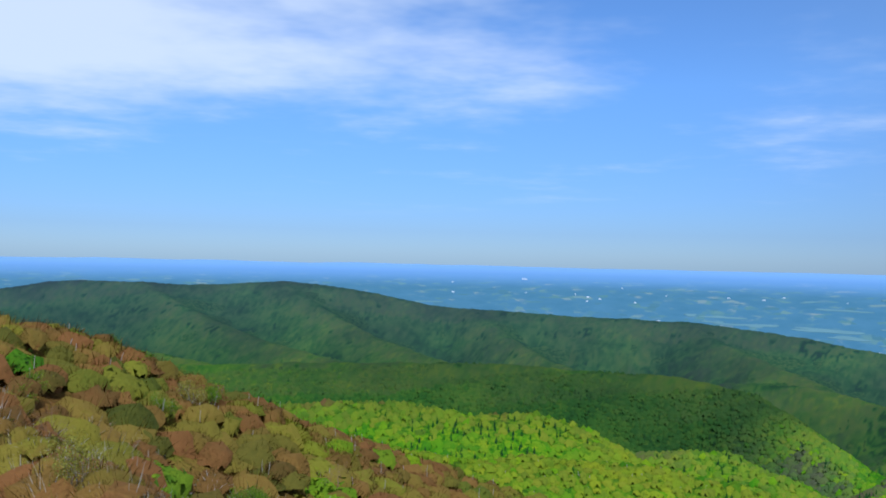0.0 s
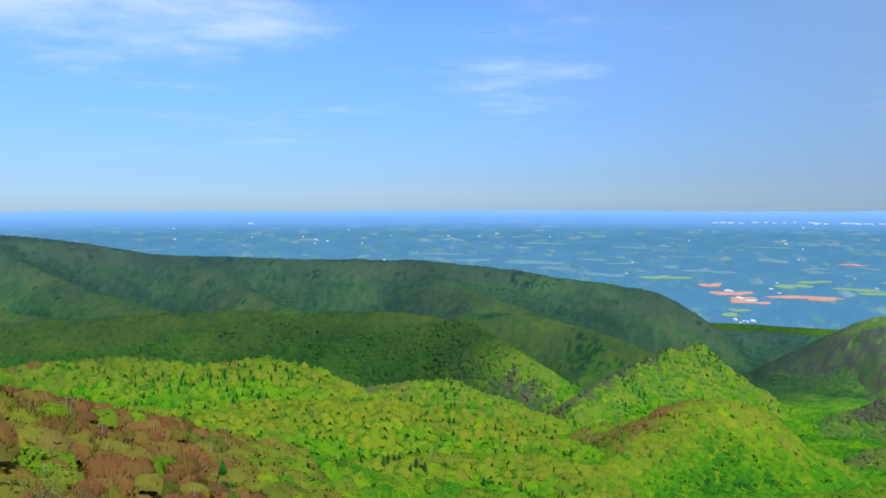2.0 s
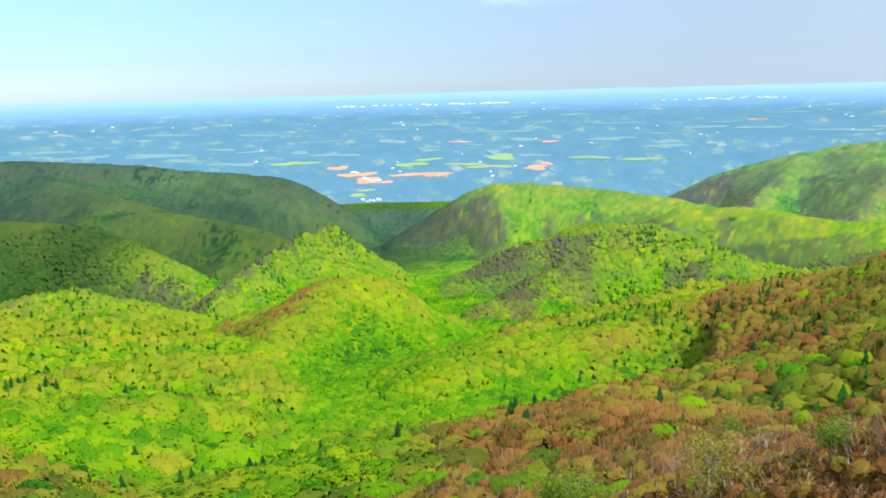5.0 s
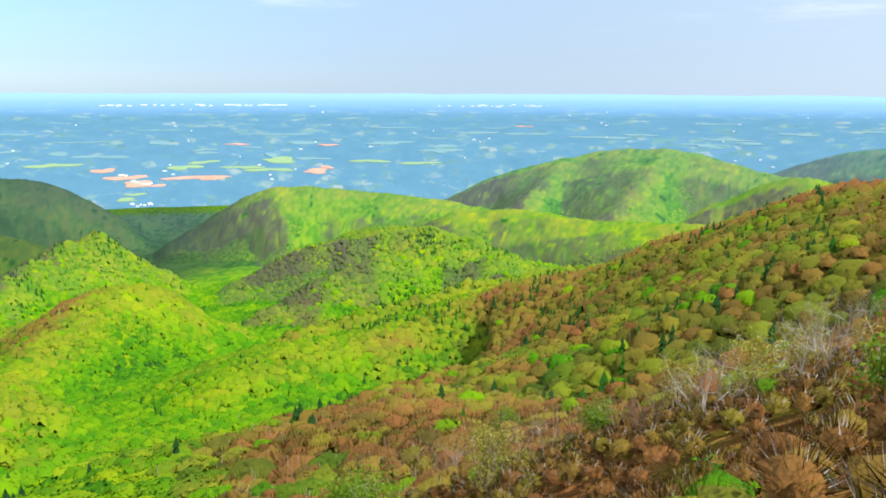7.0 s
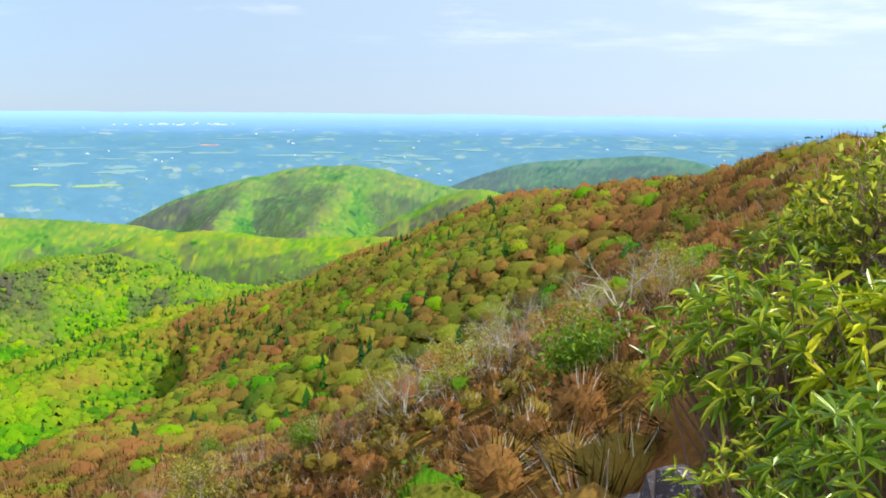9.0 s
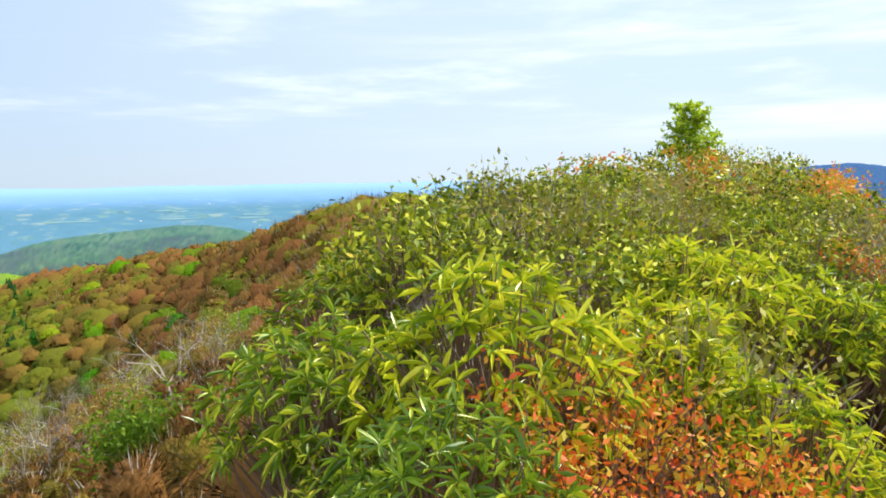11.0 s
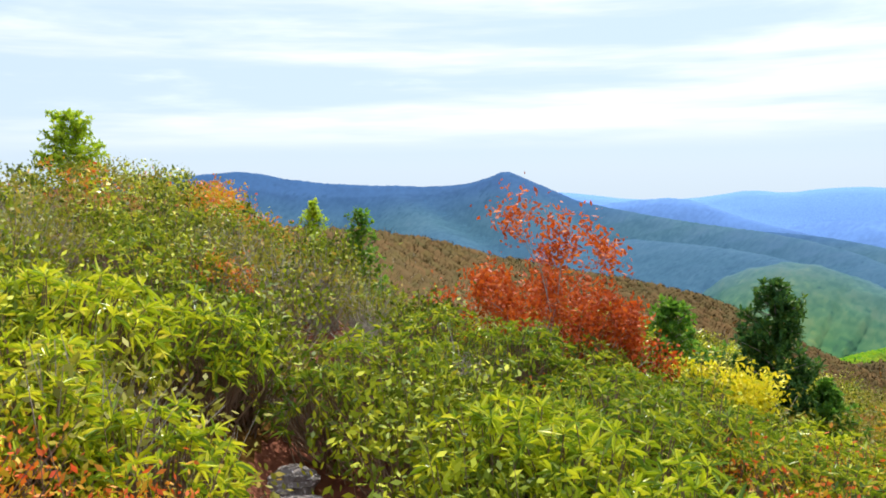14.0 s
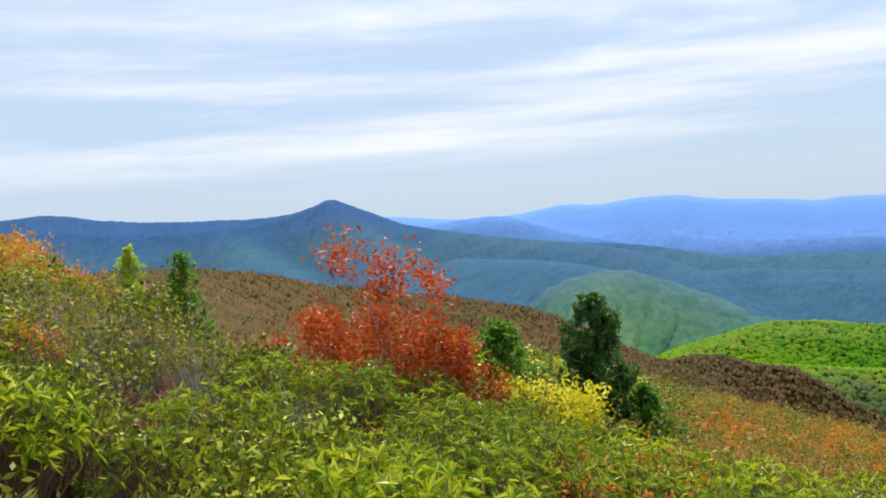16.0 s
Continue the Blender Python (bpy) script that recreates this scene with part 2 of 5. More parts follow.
ridge([(-18, 1600, -7.2), (-4.2, 1600, -7.0), (1.9, 1560, -7.05), (8.3, 1530, -7.05), (12.2, 1500, -7.35), (15, 1500, -7.2), (19.5, 1460, -7.65), (22.7, 1380, -9.4), (26, 1250, -11.4), (28.2, 1150, -13.5)], 0.51, 5, 25)
ridge([(19, 1950, -7.6), (24.3, 1900, -7.4), (29.1, 1800, -8.55), (34.3, 1700, -10.4)], 0.49, 5, 25)
# the long ridge, coloured dark as under cloud, and its spurs
ridge([(-50, 2500, -3.0), (-36, 2650, -3.2), (-27.9, 2700, -2.45), (-24.5, 2700, -1.78), (-19.8, 2680, -1.95), (-16.3, 2660, -2.1), (-10.8, 2640, -1.74), (-7, 2620, -2.06), (-3.2, 2600, -2.7), (-0.1, 2580, -3.35), (4.6, 2560, -3.47), (8.4, 2540, -3.7), (12.1, 2520, -3.73), (17.2, 2500, -3.86), (22.7, 2480, -4.35), (25.3, 2460, -4.85), (30.8, 2430, -5.5), (33.4, 2400, -5.95), (35.7, 2360, -7.4), (37.2, 2300, -8.95), (38.4, 2260, -10.0)], 0.41, 5, 30)
ridge([(-10.8, 2620, -1.9), (-5.4, 2200, -5.3), (0.8, 1850, -7.2)], 0.41, 5, 25)
ridge([(-19.8, 2660, -2.1), (-13.7, 2200, -5.3), (-6.9, 1850, -7.1)], 0.41, 5, 25)
ridge([(-30, 2500, -3.2), (-24, 2000, -5.4), (-16, 1700, -7.1)], 0.41, 5, 25)
ridge([(2.1, 2540, -3.6), (6.5, 2150, -6.6), (10.8, 1850, -7.7)], 0.41, 5, 25)
ridge([(16.6, 2480, -4.2), (20.4, 2200, -5.9), (24.3, 2000, -7.3)], 0.41, 5, 25)
# the green hills on the other side of the valley mouth
ridge([(39, 2000, -10.8), (40.1, 2000, -10.1), (42, 2050, -9.1), (44.6, 2080, -7.4), (47.6, 2100, -6.4), (52.9, 2100, -6.95), (57.6, 2050, -7.35), (61.1, 2000, -8.1), (65.4, 1900, -8.8), (72, 1750, -9.6)], 0.50, 5, 25)
ridge([(43, 1350, -13.4), (45.1, 1370, -12.3), (51.3, 1420, -9.6), (54.9, 1430, -8.9), (57.6, 1400, -9.3), (61.1, 1330, -10.2), (64, 1250, -11.3), (70, 1200, -12.5)], 0.53, 5, 22)
ridge([(43.5, 1020, -16.1), (45, 1050, -15.3), (51.3, 1120, -12.2), (56, 1180, -10.8), (59.5, 1200, -10.6), (63.1, 1130, -11.5)], 0.53, 5, 18)
ridge([(44.5, 760, -18.0), (47.3, 800, -16.2), (53.2, 850, -14.9), (59.2, 900, -13.2), (63.1, 930, -12.5), (67, 950, -11.7), (72, 950, -11.5)], 0.53, 5, 16)
ridge([(59.5, 1800, -8.3), (64.2, 1800, -8.1), (68.9, 1750, -8.85), (74.4, 1700, -8.75), (80, 1650, -8.8)], 0.47, 5, 22)
ridge([(57.0, 2380, -8.5), (59.5, 2400, -7.1), (63, 2420, -5.55), (66.8, 2430, -4.75), (69.8, 2440, -4.02), (73.4, 2440, -3.87), (77, 2400, -4.5), (79.5, 2380, -5.3), (83.8, 2350, -5.8)], 0.43, 5, 30)
ridge([(73.4, 2420, -4.0), (71.5, 2200, -6.3), (70, 2050, -8.2)], 0.53, 5, 20)
ridge([(66.8, 2410, -4.8), (65, 2250, -6.6), (64, 2100, -7.7)], 0.53, 5, 20)
ridge([(77.2, 2000, -7.2), (79.5, 2000, -6.0), (81.8, 2000, -5.3), (83.4, 2000, -5.75), (88, 1950, -6.4)], 0.47, 5, 22)
ridge([(79.0, 2850, -5.8), (82, 2900, -4.5), (85, 2950, -3.6), (90.2, 2980, -3.2), (93.8, 2980, -2.92), (97, 2950, -3.4), (101, 2900, -4.8)], 0.45, 5, 30)
# blue mountains beyond the shoulder
ridge([(124, 3700, -0.6), (130, 3700, -0.1), (134.2, 3700, 0.15), (137.1, 3700, 0.38), (140.6, 3680, -0.45), (147.6, 3640, -0.9), (151.3, 3600, -0.85), (153.2, 3600, -0.5), (154.6, 3600, 0.15), (155.6, 3580, -0.5), (156.9, 3560, -1.2), (160, 3500, -2.2), (166.5, 3200, -3.45), (172.5, 2900, -4.2), (177.6, 2600, -5.6), (182, 2100, -9.0)], 0.45, 5, 25)
ridge([(154.6, 3560, -0.3), (158, 3000, -4.4), (160, 2500, -7.2)], 0.47, 5, 90)
ridge([(147, 3600, -1.1), (150, 3000, -4.3), (153, 2500, -6.5)], 0.47, 5, 90)
ridge([(158, 4200, -2.8), (160.2, 4200, -2.35), (162.7, 4200, -2.0), (166.2, 4200, -1.78), (168.5, 4150, -2.6), (170.5, 4100, -3.35), (174, 4000, -4.2)], 0.43, 5, 30)
ridge([(154, 4750, -1.5), (157.3, 4750, -1.17), (159.6, 4750, -1.34), (163, 4750, -1.8), (166.6, 4750, -1.75), (168.5, 4750, -1.5), (170.4, 4750, -1.17), (172.7, 4750, -1.42), (174.6, 4750, -1.1), (177.9, 4750, -1.0), (179.6, 4750, -1.45), (184.7, 4750, -1.75), (186, 4750, -2.0), (188, 4750, -1.75), (192, 4750, -1.9), (205, 4750, -2.2)], 0.38, 5, 25)
ridge([(172, 4300, -4.3), (178, 4200, -4.2), (184, 4100, -4.4), (196, 4000, -4.6)], 0.31, 5, 40)
ridge([(178, 3300, -5.6), (184, 3200, -5.4), (196, 3100, -5.6)], 0.31, 5, 40)
ridge([(163, 2900, -4.6), (168, 2500, -5.0), (172, 2200, -5.7), (176, 2000, -7.0), (179, 1900, -8.4)], 0.40, 5, 40)
ridge([(169, 3700, -3.9), (174, 3500, -4.2), (178, 3300, -4.9), (182, 3150, -5.9)], 0.36, 5, 40)
ridge([(176, 2500, -6.6), (181, 2450, -6.2), (186, 2400, -6.5), (194, 2400, -6.4)], 0.34, 5, 40)
ridge([(167, 1640, -8.5), (169.4, 1640, -6.6), (173.2, 1640, -5.75), (177.6, 1620, -7.1), (182, 1580, -9.4)], 0.36, 5, 60)
ridge([(175, 800, -12.5), (177.3, 820, -11.6), (181.7, 900, -9.8), (186, 920, -9.5), (190, 920, -9.6), (200, 920, -9.8)], 0.44, 5, 20)
ridge([(179, 640, -12.6), (181.6, 650, -11.9), (186, 650, -12.1), (190, 650, -12.2), (200, 650, -12.4)], 0.50, 5, 14)

FLOOR_R = [0, 60, 100, 260, 500, 700, 900, 1500, 2400, 2650, 3000, 3500, 4000, 4500, 4700, 4990]
FLOOR_Z = [-45, -62, -80, -132, -190, -232, -278, -362, -428, -376, -300, -226, -152, -86, -62, -39]


def height(x, y):
    """Height of the bare ground."""
    x, y = np.asarray(x, float), np.asarray(y, float)
    r = np.hypot(x, y)
    az = np.degrees(np.arctan2(x, y)) % 360
    away = smooth(az, 112, 127) * (1 - smooth(az, 300, 325))
    base = np.interp(r, FLOOR_R, FLOOR_Z) - away * smooth(r, 2400, 4600) * 330
    rough = fbm(x / 260, y / 260, 3, 5)
    soft = 0.10 + 0.0035 * r
    stack = [base + rough * np.minimum(0.03 * r, 14)]
    gully = fbm(x / 130, y / 130, 11, 4) * (1 - 0.9 * smooth(r, 2400, 3400))
    gully2 = fbm(x / 420, y / 420, 21, 3)
    calm = (1 - 0.7 * smooth(az, 112, 135) * smooth(r, 500, 900)) * (0.15 + 0.85 * smooth(r, 60, 300))
    gully, gully2 = gully * calm, gully2 * calm
    for pts, (fl, fr), rnd, (brow, more) in RIDGES:
        best = np.full(x.shape, 1e18)
        zz, side = np.zeros(x.shape), np.zeros(x.shape)
        for a, b in zip(pts[:-1], pts[1:]):
            ex, ey = b[0] - a[0], b[1] - a[1]
            ll = ex * ex + ey * ey
            u = np.clip(((x - a[0]) * ex + (y - a[1]) * ey) / ll, 0, 1)
            px, py = x - a[0] - u * ex, y - a[1] - u * ey
            d2 = px * px + py * py
            hit = d2 < best
            best = np.where(hit, d2, best)
            zz = np.where(hit, a[2] + u * (b[2] - a[2]), zz)
            side = np.where(hit, (ex * py - ey * px) / np.maximum(math.sqrt(ll) * np.sqrt(d2), 1e-9), side)
        d = np.sqrt(best)
        k = (fr + (fl - fr) * (0.5 + 0.5 * np.clip(side, -1, 1))) * (1 + 0.9 * gully + 0.7 * gully2)
        stack.append(zz - k * (np.sqrt(d * d + rnd * rnd) - rnd) - more * (1 - 0.75 * smooth(az, 146, 160)) * np.maximum(d - np.maximum(brow - 0.22 * r, 4.0), 0) * (side < 0))
    top = np.max(stack, axis=0)
    z = top + soft * np.log(sum(np.exp(np.clip((s - top) / soft, -40, 0)) for s in stack)) - soft * 0.35
    z += fbm(x / 40, y / 40, 31, 3) * np.minimum(0.006 * r, 5) * 2 * smooth(2700 - r, 0, 300)
    return z


def path_axis(x, y):
    """Sideways distance from the trodden path on the summit."""
    a = radians(142.0)
    along, across = x * math.sin(a) + y * math.cos(a), x * math.cos(a) - y * math.sin(a)
    return np.abs(across - 0.12 * np.sin(along * 0.9)), along


def ground_height(x, y):
    z = height(x, y)
    off, along = path_axis(np.asarray(x, float), np.asarray(y, float))
    return z - 0.45 * np.exp(-(off / 0.75) ** 2) * smooth(along, 2.5, 4.5) * (1 - smooth(along, 9, 12))


# ---------------------------------------------------------------- the ground sheet
AZ = np.concatenate([np.arange(-36, 196, 0.44), np.arange(196, 324, 2.5)])
RR = np.concatenate([[0.0], np.geomspace(0.6, 4985, 235)])
ga, gr = np.meshgrid(np.radians(AZ), RR, indexing="ij")
gx, gy = gr * np.sin(ga), gr * np.cos(ga)
gz = ground_height(gx, gy)
na, nr = gx.shape


def leafing_at(x, y, z):
    """How far the woods are in leaf: bare on the heights, green low down."""
    az = (np.degrees(np.arctan2(x, y)) + 60) % 360 - 60
    cove = 34 * np.exp(-((az - 26) / 19) ** 2) * smooth(np.hypot(x, y), 12, 70) * (1 - 0.5 * smooth(np.hypot(x, y), 300, 500))
    cove = cove - 100 * smooth(az, 43, 56) * (1 - smooth(np.hypot(x, y), 590, 700))
    v = smooth(-z + cove + 90 * fbm(x / 170, y / 170, 41, 4) + 50 * fbm(x / 30, y / 30, 45, 2), 45, 122)
    r = np.hypot(x, y)
    thin = 0.40 * smooth(r, 140, 220) * (1 - smooth(r, 600, 720)) * smooth(az, 42, 54) * (1 - smooth(az, 82, 98)) + 0.13 * smooth(r, 40, 120) * (1 - smooth(r, 300, 400)) * (1 - smooth(az, 10, 26))
    v = np.maximum(v, thin * (1 + 2.2 * fbm(x / 26, y / 26, 47, 3)))
    cleft = smooth(az, 22, 31) * (1 - smooth(az, 38, 47)) * smooth(r, 50, 105) * (1 - smooth(r, 400, 500))
    v = np.maximum(v, 0.9 * cleft * (1 + 1.6 * fbm(x / 34, y / 34, 49, 3)))
    # slopes that face north-west: barer woods, with the flank's shade put into their colour
    k = np.clip(np.searchsorted(RR, r), 0, nr - 1)
    nor = ground_normal[np.clip(np.round((az + 36) / 0.44).astype(int), 0, na - 1), k]
    shaded_flank = smooth(nor[..., 0] * -0.87 + nor[..., 1] * 0.5, 0.10, 0.36) * smooth(r, 500, 800) * (1 - smooth(az, 112, 120))
    bare_shoulder = smooth(az, 108, 120) * (1 - smooth(r, 420, 600))
    return np.clip((v - 0.62 * shaded_flank) * (1 - 0.94 * bare_shoulder), 0, 1)


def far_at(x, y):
    # how much haze the wood colours take on, more of it to the east
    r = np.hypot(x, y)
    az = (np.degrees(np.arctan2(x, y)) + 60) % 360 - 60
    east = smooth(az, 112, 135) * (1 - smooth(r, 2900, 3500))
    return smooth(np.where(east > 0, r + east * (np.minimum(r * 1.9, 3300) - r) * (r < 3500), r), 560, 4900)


def cloud_shade_at(x, y):
    """Cloud shade painted into the woods of the long ridge and the hills under it."""
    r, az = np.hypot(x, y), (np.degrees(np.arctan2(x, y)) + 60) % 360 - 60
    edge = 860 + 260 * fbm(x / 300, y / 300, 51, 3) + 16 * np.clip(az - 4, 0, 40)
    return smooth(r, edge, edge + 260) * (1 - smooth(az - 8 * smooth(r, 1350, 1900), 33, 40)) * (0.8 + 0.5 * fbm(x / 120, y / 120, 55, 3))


def set_float(me, name, values):
    me.attributes.new(name, "FLOAT", "POINT").data.foreach_set("value", np.ascontiguousarray(values, dtype=np.float32))


def mesh_from(name, verts, faces, mats=(), smooth_shade=False):
    """A mesh from numpy arrays; faces is an (n, k) array."""
    me = bpy.data.meshes.new(name)
    nv, (nf, k) = len(verts), faces.shape
    me.vertices.add(nv)
    me.vertices.foreach_set("co", np.ascontiguousarray(verts, dtype=np.float32).ravel())
    me.loops.add(nf * k)
    me.loops.foreach_set("vertex_index", np.ascontiguousarray(faces, dtype=np.int32).ravel())
    me.polygons.add(nf)
    me.polygons.foreach_set("loop_start", np.arange(0, nf * k, k, dtype=np.int32))
    me.polygons.foreach_set("use_smooth", np.full(nf, smooth_shade))
    for m in mats:
        me.materials.append(m)
    me.update(calc_edges=True)
    return me


# how far each place stands above its surroundings: crests and hollows
reach = np.clip(0.06 * gr, 4, 75)
ring_mean = sum(height(gx + reach * math.cos(q), gy + reach * math.sin(q)) for q in (0.4, 1.97, 3.54, 5.11)) / 4
crest = np.clip((gz - ring_mean) / np.maximum(reach * 0.22, 0.5), -1, 1)


def crest_at(x, y):
    az = (np.degrees(np.arctan2(x, y)) + 36) % 360
    ia = np.clip(np.round(az / 0.44).astype(int), 0, na - 1)
    return crest[ia, np.clip(np.searchsorted(RR, np.hypot(x, y)), 0, nr - 1)]


idx = np.arange(na * nr).reshape(na, nr)
nxt = np.roll(idx, -1, axis=0)
faces = np.stack([idx[:, :-1], nxt[:, :-1], nxt[:, 1:], idx[:, 1:]], -1).reshape(-1, 4)
verts = np.stack([gx, gy, gz], -1).reshape(-1, 3)
me = mesh_from("ground", verts, faces, (M_WOOD_FLOOR, M_PLAIN, M_SOIL), True)
ground_normal = np.empty(len(verts) * 3, np.float32)
me.vertices.foreach_get("normal", ground_normal)
ground_normal = ground_normal.reshape(na, nr, 3)
fz = gz.reshape(-1)[faces[:, 0]]
fr = gr.reshape(-1)[faces[:, 0]]
fa = np.degrees(ga.reshape(-1)[faces[:, 0]]) % 360
floor_z = np.interp(fr, FLOOR_R, FLOOR_Z)
is_plain = (fr > 2450) & (fz < floor_z + 16) & ((fa < 112) | (fa > 320)) & (fr > 2600)
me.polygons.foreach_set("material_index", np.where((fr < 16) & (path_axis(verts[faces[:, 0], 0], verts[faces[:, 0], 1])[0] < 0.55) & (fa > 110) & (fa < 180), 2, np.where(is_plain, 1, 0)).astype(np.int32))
# painted haze of the plain grows towards its far, higher rim
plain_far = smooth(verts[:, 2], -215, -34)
wood_far = far_at(verts[:, 0], verts[:, 1])
point_plain = np.zeros(len(verts), bool)
point_plain[faces[is_plain].ravel()] = True
set_float(me, "dusky", cloud_shade_at(verts[:, 0], verts[:, 1]))
set_float(me, "leafing", np.clip(leafing_at(verts[:, 0], verts[:, 1], verts[:, 2]) - 0.28 * np.maximum(crest.reshape(-1), 0), 0, 1))
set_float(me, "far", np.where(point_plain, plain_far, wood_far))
lay = me.uv_layers.new(name="plain")
fv = faces.ravel()
el = np.degrees(np.arctan2(-verts[fv, 2], gr.reshape(-1)[fv]))
uvs = np.stack([np.degrees(ga.reshape(-1)[fv]) * 1.5, 17.0 * np.log(np.maximum(el, 0.25))], -1)
lay.data.foreach_set("uv", uvs.astype(np.float32).ravel())
def sheet_height(x, y):
    """Height of the ground sheet itself, between its own corners."""
    az = (np.degrees(np.arctan2(x, y)) + 36) % 360 / 0.44
    k = np.interp(np.hypot(x, y), RR, np.arange(nr))
    ia, ik = np.clip(az.astype(int), 0, na - 2), np.clip(k.astype(int), 0, nr - 2)
    fa_, fk = az - ia, k - ik
    return (gz[ia, ik] * (1 - fk) + gz[ia, ik + 1] * fk) * (1 - fa_) + (gz[ia + 1, ik] * (1 - fk) + gz[ia + 1, ik + 1] * fk) * fa_


ground = tagged(new("ground", me), "wooded mountain slopes falling to a hazy farmed plain", "ground", kind="structure")

# ---------------------------------------------------------------- woods
M_BARK, n = material("grey_bark", 0.9, 0.1)
grain = n.noise(n.place, 3.0, 4.0, 0.7)
n.put(n.bsdf.inputs["Base Color"], n.mix(grain, (0.16, 0.14, 0.11), (0.52, 0.48, 0.42)))

rng = np.random.default_rng(7)
top_el = np.arctan2(gz, np.maximum(gr, 0.1))
top_el[:, :30] = -1.5
seen_el = np.maximum.accumulate(top_el, axis=1)


def in_sight(x, y, z):
    """Whether ground at x, y with something up to z on it shows from the summit."""
    r = np.hypot(x, y)
    az = (np.degrees(np.arctan2(x, y)) + 36) % 360
    ia = np.clip(np.round(az / 0.44).astype(int), 0, na - 1)
    ir = np.clip(np.searchsorted(RR, r * 0.985) - 1, 0, nr - 1)
    return (az < 232) & (np.arctan2(z, r) > seen_el[ia, ir] - 0.0025)


def unit(v):
    return v / np.maximum(np.linalg.norm(v, axis=-1, keepdims=True), 1e-9)


def sticks(a, b, ra, rb):
    """Three-sided tapering sticks from a to b."""
    d = unit(b - a)
    u = unit(np.cross(d, np.array([0.31, 0.53, 0.79])))
    w = np.cross(d, u)
    ra, rb = np.asarray(ra)[:, None], np.asarray(rb)[:, None]
    ring = []
    for p, rad in ((a, ra), (b, rb)):
        for q in (0.0, 2.094, 4.189):
            ring.append(p + rad * (u * math.cos(q) + w * math.sin(q)))
    v = np.stack(ring, 1).reshape(-1, 3)
    o = 6 * np.arange(len(a))[:, None]
    f = np.concatenate([o + np.array([[k, (k + 1) % 3, 3 + (k + 1) % 3, 3 + k]]) for k in range(3)])
    return v, f


def nearest_tree(x, y, spacing, seed):
    """Distance to the nearest tree of a jittered grid, and three chance numbers and the place of that tree."""
    cx, cy = np.floor(x / spacing), np.floor(y / spacing)
    best, bi, bj = np.full(x.shape, 1e9), cx, cy
    for i in (-1, 0, 1):
        for j in (-1, 0, 1):
            px = (cx + i + 0.12 + 0.76 * lattice(cx + i, cy + j, seed)) * spacing
            py = (cy + j + 0.12 + 0.76 * lattice(cx + i, cy + j, seed + 5)) * spacing
            d = np.hypot(x - px, y - py) / (0.62 + 0.76 * lattice(cx + i, cy + j, seed + 9))
            hit = d < best
            best, bi, bj = np.where(hit, d, best), np.where(hit, cx + i, bi), np.where(hit, cy + j, bj)
    return best, lattice(bi, bj, seed + 13), lattice(bi, bj, seed + 17), lattice(bi, bj, seed + 21), bi * spacing, bj * spacing


